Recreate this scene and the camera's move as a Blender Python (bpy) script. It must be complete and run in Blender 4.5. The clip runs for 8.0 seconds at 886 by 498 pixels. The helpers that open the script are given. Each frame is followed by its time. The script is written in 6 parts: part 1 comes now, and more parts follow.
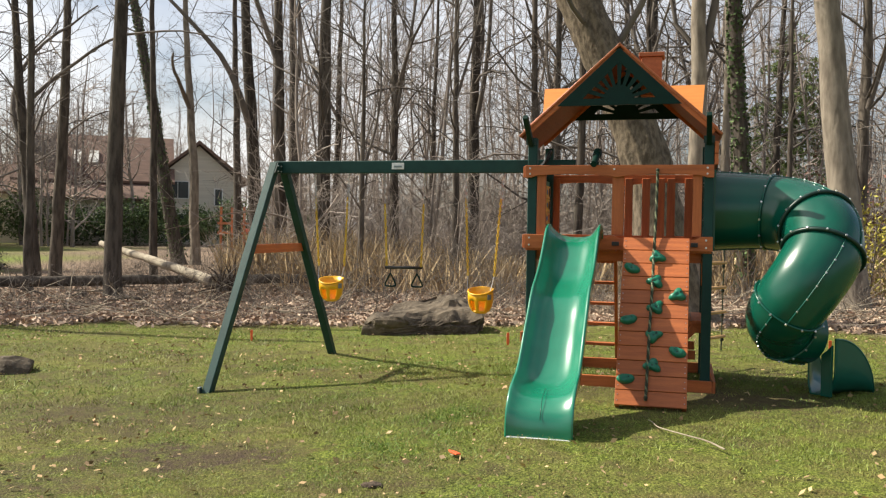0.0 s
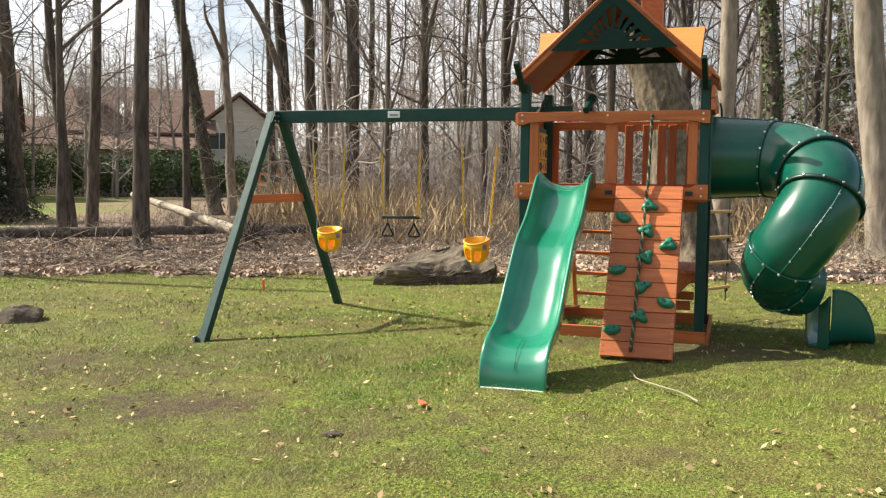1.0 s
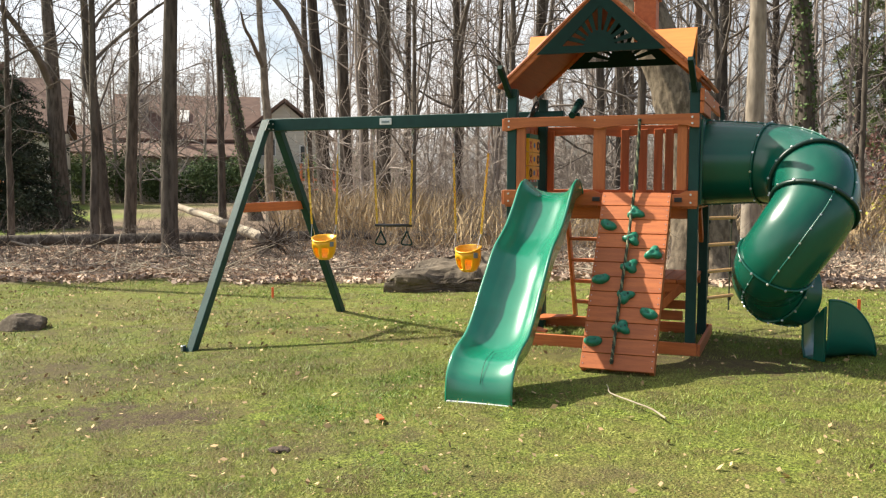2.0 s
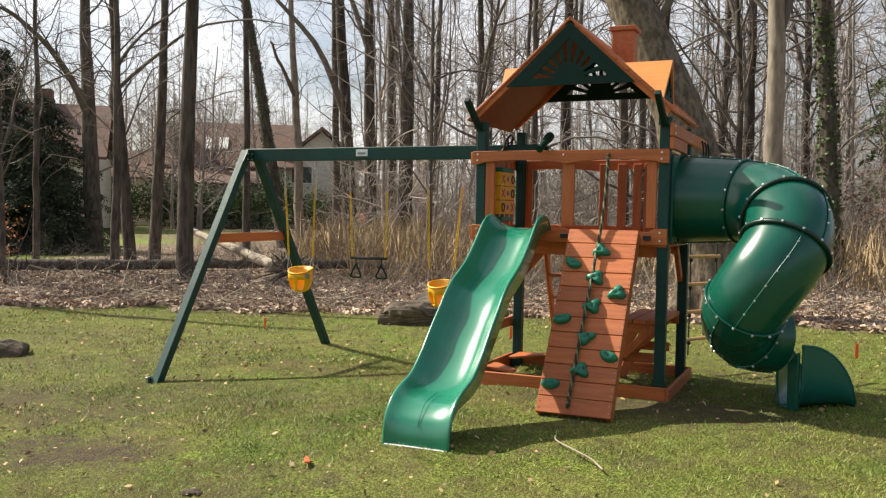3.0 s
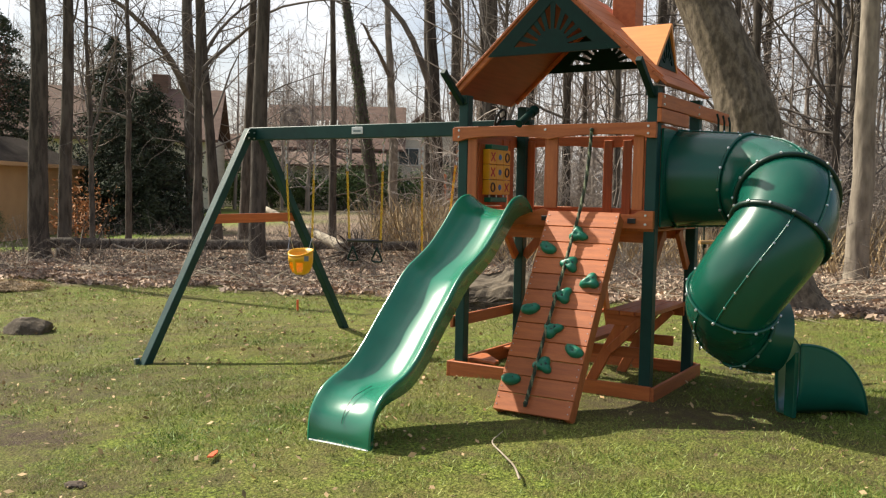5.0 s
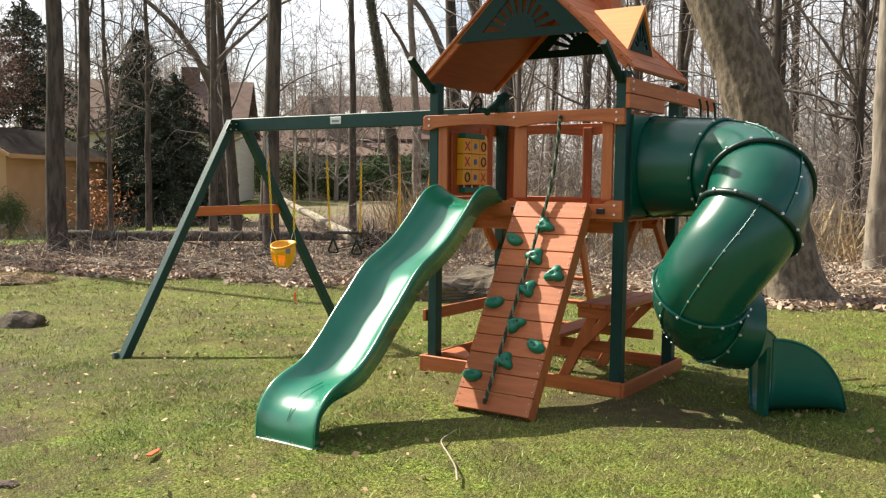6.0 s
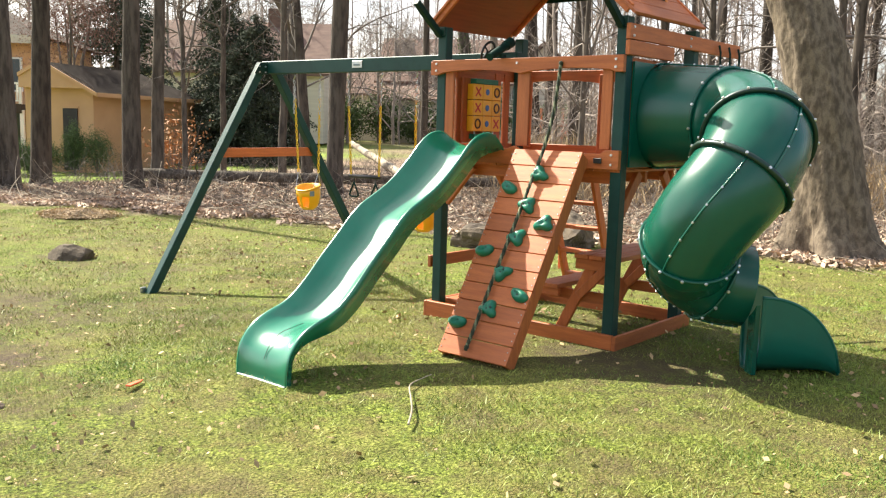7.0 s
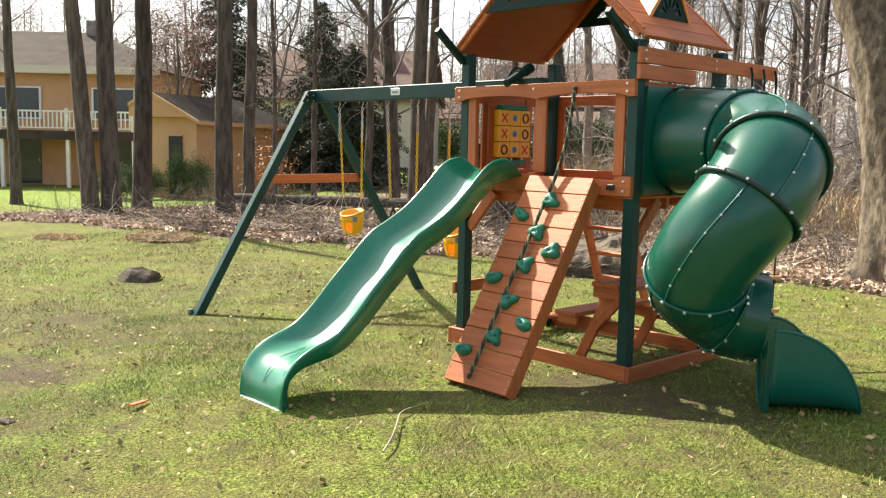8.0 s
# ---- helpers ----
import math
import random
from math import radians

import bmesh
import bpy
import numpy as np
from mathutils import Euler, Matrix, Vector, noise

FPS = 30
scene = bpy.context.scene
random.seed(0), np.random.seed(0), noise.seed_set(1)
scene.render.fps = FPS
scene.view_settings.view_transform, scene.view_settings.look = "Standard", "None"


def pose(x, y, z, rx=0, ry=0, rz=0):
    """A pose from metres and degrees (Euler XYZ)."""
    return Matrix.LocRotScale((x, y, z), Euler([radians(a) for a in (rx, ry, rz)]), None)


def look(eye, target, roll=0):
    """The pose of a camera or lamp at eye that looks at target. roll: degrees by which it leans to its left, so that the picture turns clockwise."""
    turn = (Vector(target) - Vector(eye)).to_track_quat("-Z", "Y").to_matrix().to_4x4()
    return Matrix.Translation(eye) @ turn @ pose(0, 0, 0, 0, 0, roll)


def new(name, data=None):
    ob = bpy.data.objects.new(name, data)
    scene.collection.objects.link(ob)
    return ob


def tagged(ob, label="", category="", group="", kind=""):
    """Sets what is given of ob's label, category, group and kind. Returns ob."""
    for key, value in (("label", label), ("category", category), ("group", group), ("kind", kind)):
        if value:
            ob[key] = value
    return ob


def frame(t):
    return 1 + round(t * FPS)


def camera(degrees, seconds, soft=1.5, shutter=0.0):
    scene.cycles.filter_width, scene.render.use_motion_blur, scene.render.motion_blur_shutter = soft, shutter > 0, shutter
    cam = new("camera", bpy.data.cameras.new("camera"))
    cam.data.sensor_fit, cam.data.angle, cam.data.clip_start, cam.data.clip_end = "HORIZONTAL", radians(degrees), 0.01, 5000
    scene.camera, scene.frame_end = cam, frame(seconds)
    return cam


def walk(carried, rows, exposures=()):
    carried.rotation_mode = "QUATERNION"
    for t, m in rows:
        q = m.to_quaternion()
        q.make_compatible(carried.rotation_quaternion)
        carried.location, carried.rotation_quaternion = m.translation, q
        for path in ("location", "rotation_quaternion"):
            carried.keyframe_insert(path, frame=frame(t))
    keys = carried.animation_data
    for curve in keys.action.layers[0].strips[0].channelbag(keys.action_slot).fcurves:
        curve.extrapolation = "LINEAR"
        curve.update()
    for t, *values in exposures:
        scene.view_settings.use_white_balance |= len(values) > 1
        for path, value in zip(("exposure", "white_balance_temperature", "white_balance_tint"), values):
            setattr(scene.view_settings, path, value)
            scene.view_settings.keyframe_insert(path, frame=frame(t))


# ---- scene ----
cam = camera(53.1, 8.0, soft=1.25)
PATH = [
    (0, (1.542, -8.744, 1.489), (1.016, -6.815, 1.449), 0.9),
    (0.5, (1.8, -8.671, 1.505), (1.207, -6.764, 1.387), 1.4),
    (1, (2.033, -8.508, 1.489), (1.411, -6.613, 1.335), 0.6),
    (1.2, (2.122, -8.401, 1.485), (1.482, -6.511, 1.345), 0.3),
    (2.3, (2.752, -8.047, 1.538), (1.999, -6.2, 1.391), 0.5),
    (2.5, (2.87, -7.946, 1.534), (2.106, -6.101, 1.42), 0.9),
    (3, (3.145, -7.686, 1.581), (2.327, -5.863, 1.499), 1.0),
    (3.5, (3.458, -7.455, 1.57), (2.544, -5.68, 1.455), 0.6),
    (4, (3.705, -7.223, 1.592), (2.742, -5.473, 1.494), -0.1),
    (4.5, (3.879, -6.906, 1.598), (2.874, -5.18, 1.503), -0.4),
    (4.7, (3.933, -6.796, 1.585), (2.905, -5.084, 1.473), 0.4),
    (6, (4.38, -6.193, 1.604), (3.26, -4.543, 1.452), 0.6),
    (6.5, (4.634, -5.959, 1.588), (3.428, -4.382, 1.348), 0.6),
    (7, (4.952, -5.767, 1.627), (3.683, -4.246, 1.349), 1.6),
    (7.5, (5.148, -5.476, 1.653), (3.794, -4.018, 1.449), 1.3),
    (8, (5.454, -5.263, 1.661), (4.005, -3.904, 1.431), 1.2),
]
EXPOSURES = [(0.0, 0.48), (0.5, 0.44), (1.0, 0.82), (2.5, 0.88), (3.0, 0.53), (3.5, 0.50), (4.5, 0.46), (6.0, 0.82), (6.5, 0.93), (7.0, 1.40), (7.5, 1.40), (8.0, 1.22)]
walk(cam, [(t, look(eye, target, roll)) for t, eye, target, roll in PATH],
     exposures=EXPOSURES)

SUN_EL, SUN_ROT = 44.0, 270.0
world = bpy.data.worlds.new("world")
scene.world = world
world.use_nodes = True
wn = world.node_tree
sky = wn.nodes.new("ShaderNodeTexSky")
sky.sky_type, sky.sun_disc = "NISHITA", False
sky.sun_elevation, sky.sun_rotation = radians(SUN_EL), radians(SUN_ROT)
sky.dust_density, sky.air_density = 3.0, 1.0
# thin bright cloud over the blue
wtc = wn.nodes.new("ShaderNodeTexCoord")
wmap = wn.nodes.new("ShaderNodeMapping")
wmap.inputs["Scale"].default_value = (1.0, 1.0, 2.6)
wno = wn.nodes.new("ShaderNodeTexNoise")
wno.inputs["Scale"].default_value, wno.inputs["Detail"].default_value = 2.2, 6.0
wrp = wn.nodes.new("ShaderNodeValToRGB")
wrp.color_ramp.elements[0].position, wrp.color_ramp.elements[1].position = 0.36, 0.58
wmx = wn.nodes.new("ShaderNodeMixRGB")
wmx.inputs["Color2"].default_value = (10.5, 10.3, 10.2, 1)
wn.links.new(wtc.outputs["Generated"], wmap.inputs["Vector"])
wn.links.new(wmap.outputs["Vector"], wno.inputs["Vector"])
wn.links.new(wno.outputs["Fac"], wrp.inputs["Fac"])
wsep = wn.nodes.new("ShaderNodeSeparateXYZ")
wgr = wn.nodes.new("ShaderNodeMapRange")
# cloud lies thicker towards the sun
for key, value in (("From Min", -1.0), ("From Max", 0.35), ("To Min", 1.0), ("To Max", 0.28)):
    wgr.inputs[key].default_value = value
wml = wn.nodes.new("ShaderNodeMath")
wml.operation = "MULTIPLY"
wn.links.new(wtc.outputs["Generated"], wsep.inputs["Vector"])
wn.links.new(wsep.outputs["X"], wgr.inputs["Value"])
wn.links.new(wgr.outputs["Result"], wml.inputs[0])
wn.links.new(wrp.outputs["Color"], wml.inputs[1])
wn.links.new(wml.outputs[0], wmx.inputs["Fac"])
wn.links.new(sky.outputs["Color"], wmx.inputs["Color1"])
wn.links.new(wmx.outputs["Color"], wn.nodes["Background"].inputs["Color"])
wn.nodes["Background"].inputs["Strength"].default_value = 0.092
sun = new("sun", bpy.data.lights.new("sun", "SUN"))
sun.data.energy, sun.data.angle, sun.data.color = 5.8, radians(0.55), (1.0, 0.94, 0.79)
sun.matrix_world = look((-10 * math.cos(radians(SUN_EL)), 0.1, 10 * math.sin(radians(SUN_EL))), (0, 0, 0))
scene.view_settings.exposure = 0.0


# ---- materials ----
def mat(name, color, color2=None, scale=4.0, detail=6.0, rough=0.6, metal=0.0, bump=0.0, bump_scale=60.0, stretch=(1, 1, 1), low=0.35, high=0.65,
        speck=0.0, speck_color=(0, 0, 0), rand=0.0, island=0.0, coat=0.0, trans=0.0, spec=0.5):
    m = bpy.data.materials.new(name)
    m.use_nodes = True
    t = m.node_tree
    b = t.nodes["Principled BSDF"]
    b.inputs["Roughness"].default_value, b.inputs["Metallic"].default_value = rough, metal
    b.inputs["Coat Weight"].default_value = coat
    b.inputs["Specular IOR Level"].default_value = spec
    tc = t.nodes.new("ShaderNodeTexCoord")
    mp = t.nodes.new("ShaderNodeMapping")
    mp.inputs["Scale"].default_value = stretch
    t.links.new(tc.outputs["Object"], mp.inputs["Vector"])
    vec = mp.outputs["Vector"]
    no = t.nodes.new("ShaderNodeTexNoise")
    no.inputs["Scale"].default_value, no.inputs["Detail"].default_value = scale, detail
    t.links.new(vec, no.inputs["Vector"])
    rp = t.nodes.new("ShaderNodeValToRGB")
    rp.color_ramp.elements[0].position, rp.color_ramp.elements[1].position = low, high
    rp.color_ramp.elements[0].color = (*color, 1)
    rp.color_ramp.elements[1].color = (*(color2 or tuple(c * 0.7 for c in color)), 1)
    t.links.new(no.outputs["Fac"], rp.inputs["Fac"])
    col = rp.outputs["Color"]
    if speck:
        n2 = t.nodes.new("ShaderNodeTexNoise")
        n2.inputs["Scale"].default_value, n2.inputs["Detail"].default_value = scale * 9, 3
        t.links.new(vec, n2.inputs["Vector"])
        r2 = t.nodes.new("ShaderNodeValToRGB")
        r2.color_ramp.elements[0].position, r2.color_ramp.elements[1].position = 0.5, 0.72
        t.links.new(n2.outputs["Fac"], r2.inputs["Fac"])
        mu = t.nodes.new("ShaderNodeMath")
        mu.operation = "MULTIPLY"
        mu.inputs[1].default_value = speck
        t.links.new(r2.outputs["Color"], mu.inputs[0])
        mx = t.nodes.new("ShaderNodeMixRGB")
        mx.inputs["Color2"].default_value = (*speck_color, 1)
        t.links.new(mu.outputs[0], mx.inputs["Fac"])
        t.links.new(col, mx.inputs["Color1"])
        col = mx.outputs["Color"]
    if rand or island:
        src = t.nodes.new("ShaderNodeObjectInfo").outputs["Random"] if rand else t.nodes.new("ShaderNodeNewGeometry").outputs["Random Per Island"]
        k = rand or island
        mr = t.nodes.new("ShaderNodeMapRange")
        mr.inputs["To Min"].default_value, mr.inputs["To Max"].default_value = 1 - k, 1 + k
        t.links.new(src, mr.inputs["Value"])
        hs = t.nodes.new("ShaderNodeHueSaturation")
        t.links.new(mr.outputs["Result"], hs.inputs["Value"])
        t.links.new(col, hs.inputs["Color"])
        col = hs.outputs["Color"]
    t.links.new(col, b.inputs["Base Color"])
    if bump:
        n3 = t.nodes.new("ShaderNodeTexNoise")
        n3.inputs["Scale"].default_value, n3.inputs["Detail"].default_value = bump_scale, 5
        t.links.new(vec, n3.inputs["Vector"])
        bp = t.nodes.new("ShaderNodeBump")
        bp.inputs["Strength"].default_value, bp.inputs["Distance"].default_value = bump, 0.02
        t.links.new(n3.outputs["Fac"], bp.inputs["Height"])
        t.links.new(bp.outputs["Normal"], b.inputs["Normal"])
    return m


M_GREEN_WOOD = mat("green_painted_post", (0.005, 0.038, 0.033), (0.008, 0.052, 0.044), scale=6, rough=0.5, bump=0.15, bump_scale=90, spec=0.3)
M_RED = {}
for axis, st in (("x", (1, 12, 12)), ("y", (12, 1, 12)), ("z", (12, 12, 1))):
    M_RED[axis] = mat("stained_cedar_" + axis, (0.53, 0.150, 0.037), (0.36, 0.088, 0.021), scale=3.0, rough=0.55, bump=0.12, bump_scale=30, stretch=st, low=0.3, high=0.75,
                      speck=0.35, speck_color=(0.20, 0.055, 0.018), rand=0.14)
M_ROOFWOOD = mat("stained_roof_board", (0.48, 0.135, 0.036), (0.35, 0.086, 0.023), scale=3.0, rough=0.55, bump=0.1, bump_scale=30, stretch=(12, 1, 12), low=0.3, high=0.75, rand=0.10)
# redder than the roof boards, and darkened for the shade under the roof
M_LINING = mat("shade_darkened_red_ply", (0.23, 0.054, 0.023), (0.17, 0.038, 0.017), scale=3.0, rough=0.6, bump=0.08, bump_scale=30, stretch=(12, 1, 12), low=0.3, high=0.75)
M_DORMER = mat("pale_orange_stained_board", (0.74, 0.27, 0.055), (0.64, 0.21, 0.040), scale=3.0, rough=0.5, bump=0.08, bump_scale=30, stretch=(1, 12, 12), low=0.3, high=0.75)
# rung wood made paler than the cedar to carry the sunlight on it
M_RUNG = mat("sunlit_turned_wood", (0.62, 0.37, 0.15), (0.48, 0.26, 0.09), scale=8, rough=0.5, stretch=(12, 1, 12))
M_PLASTIC = mat("green_slide_plastic", (0.004, 0.185, 0.102), (0.003, 0.165, 0.090), scale=5, rough=0.26, bump=0.02, bump_scale=8, spec=0.9, coat=0.25)
M_TUBE = mat("dark_green_tube_plastic", (0.002, 0.084, 0.053), (0.002, 0.070, 0.045), scale=4, rough=0.25, bump=0.03, bump_scale=7, spec=0.5)
M_SCOOP = mat("green_scoop_plastic", (0.003, 0.105, 0.074), (0.003, 0.090, 0.064), scale=4, rough=0.32, bump=0.03, bump_scale=7, spec=0.5)
M_FLANGE = mat("dark_tube_flange", (0.002, 0.030, 0.020), (0.002, 0.022, 0.015), scale=8, rough=0.4)
M_HOLD = mat("green_grip_plastic", (0.006, 0.185, 0.105), (0.004, 0.130, 0.074), scale=10, rough=0.4, bump=0.1, bump_scale=60)
M_YELLOW = mat("yellow_plastic", (0.86, 0.46, 0.015), (0.80, 0.40, 0.010), scale=6, rough=0.35)
M_YCHAIN = mat("yellow_coated_chain", (0.75, 0.52, 0.03), (0.62, 0.40, 0.02), scale=30, rough=0.5)
M_STEEL = mat("galvanised_steel", (0.55, 0.56, 0.57), (0.38, 0.39, 0.40), scale=40, rough=0.35, metal=1.0)
M_BOLT = mat("bolt_steel", (0.75, 0.76, 0.76), (0.6, 0.6, 0.6), scale=60, rough=0.35, metal=0.7)
M_BLACK = mat("black_plastic", (0.012, 0.013, 0.014), (0.02, 0.02, 0.02), scale=20, rough=0.45)
M_DKGREEN = mat("dark_green_plastic", (0.002, 0.026, 0.019), (0.002, 0.020, 0.015), scale=12, rough=0.55, spec=0.2)
M_ROPE = mat("black_and_yellow_rope", (0.012, 0.026, 0.018), (0.055, 0.060, 0.028), scale=40, rough=0.9, bump=0.4, bump_scale=200)
M_ROPEPALE = mat("pale_flecked_rope", (0.27, 0.29, 0.17), (0.09, 0.11, 0.06), scale=60, rough=0.9, bump=0.4, bump_scale=200)
M_REDMARK = mat("red_mark", (0.60, 0.035, 0.02), (0.5, 0.03, 0.02), rough=0.4)
M_BLUEMARK = mat("blue_mark", (0.03, 0.16, 0.45), (0.03, 0.12, 0.36), rough=0.4)
M_BROWNMARK = mat("brown_mark", (0.10, 0.035, 0.012), (0.08, 0.03, 0.01), rough=0.4)
M_LABEL = mat("white_label", (0.72, 0.74, 0.74), (0.60, 0.63, 0.64), scale=30, rough=0.4)
M_LABELINK = mat("grey_label_ink", (0.20, 0.26, 0.28), rough=0.5)
M_ORANGE = mat("orange_stake_plastic", (0.85, 0.13, 0.03), (0.70, 0.10, 0.03), scale=30, rough=0.5)
M_ROCK = mat("grey_brown_boulder", (0.15, 0.118, 0.085), (0.060, 0.047, 0.036), scale=3.2, detail=10, rough=0.95, bump=1.0, bump_scale=7, speck=0.5, speck_color=(0.21, 0.18, 0.14), spec=0.2)
M_BARK = mat("grey_brown_bark", (0.122, 0.102, 0.083), (0.056, 0.046, 0.038), scale=9, detail=10, rough=0.95, bump=1.0, bump_scale=22, stretch=(1, 1, 0.2), rand=0.28, low=0.40, high=0.60, speck=0.3, speck_color=(0.165, 0.138, 0.112), spec=0.2)
M_BARKPALE = mat("pale_bark", (0.29, 0.245, 0.190), (0.145, 0.118, 0.090), scale=7, detail=11, rough=0.95, bump=0.9, bump_scale=12, stretch=(1, 1, 0.3), rand=0.12)
M_BARKBIG = mat("flaking_plane_bark", (0.195, 0.155, 0.112), (0.085, 0.066, 0.048), scale=13, detail=14, rough=0.95, bump=1.0, bump_scale=15, stretch=(1, 1, 0.5), speck=0.65, speck_color=(0.055, 0.042, 0.031), low=0.40, high=0.64, spec=0.2)
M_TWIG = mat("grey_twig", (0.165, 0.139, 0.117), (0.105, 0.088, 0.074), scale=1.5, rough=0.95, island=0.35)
# paler than the near twigs: haze of distance is mixed into the colour
M_FARTWIG = mat("hazed_far_twig", (0.345, 0.292, 0.252), (0.258, 0.214, 0.182), scale=0.4, rough=0.95, island=0.3)
M_DEADLOG = mat("pale_dead_wood", (0.42, 0.36, 0.27), (0.25, 0.20, 0.145), scale=5, rough=0.9, bump=0.6, bump_scale=18, stretch=(0.3, 1, 1))
M_LITTER = mat("dry_leaf", (0.50, 0.375, 0.275), (0.29, 0.195, 0.135), scale=0.8, rough=0.85, island=0.55)
M_LAWNLEAF = mat("bleached_leaf", (0.46, 0.33, 0.17), (0.34, 0.215, 0.105), scale=1.0, rough=0.8, island=0.45)
M_REED = mat("dry_reed", (0.47, 0.345, 0.195), (0.32, 0.230, 0.125), scale=0.8, rough=0.85, island=0.35)
M_GRASS = mat("spring_grass", (0.118, 0.205, 0.018), (0.260, 0.285, 0.050), scale=0.9, detail=5, rough=0.6, island=0.40, low=0.38, high=0.62)
M_EVERGREEN = mat("dark_evergreen_needles", (0.046, 0.060, 0.040), (0.078, 0.092, 0.060), scale=0.8, rough=0.85, island=0.4, spec=0.15)
M_PINE = mat("fresh_pine_needles", (0.170, 0.225, 0.060), (0.110, 0.160, 0.042), scale=0.8, rough=0.7, island=0.3)
M_HEDGE = mat("hedge_leaves", (0.120, 0.165, 0.070), (0.068, 0.105, 0.042), scale=0.8, rough=0.85, island=0.45, spec=0.15)
M_RUSSET = mat("russet_dead_leaves", (0.42, 0.20, 0.075), (0.30, 0.13, 0.05), scale=1, rough=0.8, island=0.3)
M_FORSYTHIA = mat("yellow_bud_leaves", (0.42, 0.36, 0.045), (0.28, 0.27, 0.04), scale=1, rough=0.7, island=0.3)
M_BUD = mat("reddish_bud_haze", (0.24, 0.125, 0.095), (0.17, 0.09, 0.07), scale=1, rough=0.9, island=0.3)
M_CREAM = mat("cream_siding", (0.62, 0.57, 0.47), (0.55, 0.50, 0.41), scale=0.8, rough=0.8, bump=0.2, bump_scale=20, stretch=(0.2, 0.2, 8))
M_TAN = mat("tan_stucco", (0.59, 0.350, 0.185), (0.52, 0.300, 0.155), scale=0.9, rough=0.85, bump=0.2, bump_scale=40)
M_SHINGLE = mat("brown_shingle", (0.185, 0.112, 0.084), (0.135, 0.082, 0.062), scale=1.5, rough=0.9, bump=0.5, bump_scale=20, stretch=(1, 1, 3), speck=0.4, speck_color=(0.08, 0.055, 0.045))
M_SHINGLEGREY = mat("grey_shingle", (0.080, 0.063, 0.053), (0.054, 0.043, 0.036), scale=1.5, rough=0.95, spec=0.1, bump=0.5, bump_scale=20, speck=0.4, speck_color=(0.095, 0.078, 0.066))
M_GLASS = mat("window_glass", (0.05, 0.065, 0.07), (0.035, 0.045, 0.05), scale=0.6, rough=0.08, spec=0.6)
M_WHITEPAINT = mat("white_paint", (0.78, 0.77, 0.73), (0.68, 0.67, 0.63), scale=2, rough=0.6)
M_STONE = mat("chimney_stone", (0.34, 0.30, 0.26), (0.13, 0.11, 0.10), scale=2.5, rough=0.9, bump=0.8, bump_scale=6)
M_DARKDOOR = mat("dark_opening", (0.035, 0.03, 0.028), (0.025, 0.02, 0.02), rough=0.7)
M_STRAWHEAP = mat("matted_dead_grass", (0.26, 0.175, 0.095), (0.14, 0.092, 0.050), scale=9, detail=8, rough=0.95, bump=0.9, bump_scale=40)
M_SOIL = mat("bare_soil", (0.085, 0.058, 0.038), (0.045, 0.031, 0.021), scale=7, rough=0.95, bump=0.9, bump_scale=40)
M_REDTOY = mat("orange_stained_wood_far", (0.50, 0.170, 0.060), (0.38, 0.12, 0.045), scale=3, rough=0.6)


# ---- mesh helpers ----
def part(name, bm, material, parent=None, label="", smooth=False):
    me = bpy.data.meshes.new(name)
    bm.to_mesh(me)
    bm.free()
    return mesh_part(name, me, material, parent, label, smooth)


def mesh_part(name, me, material, parent=None, label="", smooth=False):
    if smooth:
        me.shade_smooth()
    me.materials.append(material)
    ob = new(name, me)
    if parent is not None:
        ob.parent = parent
    if label:
        tagged(ob, label)
    return ob


def thing(name, at, label, category, group="", kind=""):
    ob = new(name)
    ob.location = at
    ob.empty_display_size = 0.1
    bpy.context.view_layer.update()
    return tagged(ob, label, category, group, kind)


def settle(ob):
    """Keeps world places of parts under a thing that does not stand at the origin."""
    inv = Matrix.Translation(-ob.location)
    for c in ob.children:
        c.matrix_parent_inverse = inv


def add_box(bm, x0, x1, y0, y1, z0, z1, bev=0.004, m=None):
    r = bmesh.ops.create_cube(bm, size=1.0, matrix=(m or Matrix()) @ Matrix.LocRotScale(((x0 + x1) / 2, (y0 + y1) / 2, (z0 + z1) / 2), None, (x1 - x0, y1 - y0, z1 - z0)))
    if bev:
        es = list({e for v in r["verts"] for e in v.link_edges})
        bmesh.ops.bevel(bm, geom=es, offset=bev, segments=1, affect="EDGES", profile=0.5)
    return bm


def box(x0, x1, y0, y1, z0, z1, bev=0.004, m=None):
    return add_box(bmesh.new(), x0, x1, y0, y1, z0, z1, bev, m)


def beam(a, b, w, h, bev=0.004, up=(0, 0, 1)):
    """A squared timber from a to b; w across, h in the up direction."""
    a, b = Vector(a), Vector(b)
    d = (b - a).normalized()
    s = d.cross(Vector(up)).normalized()
    u = s.cross(d)
    m = Matrix((( *s, 0), (*d, 0), (*u, 0), (0, 0, 0, 1))).transposed()
    m.translation = (a + b) / 2
    return box(-w / 2, w / 2, -(b - a).length / 2, (b - a).length / 2, -h / 2, h / 2, bev, m)


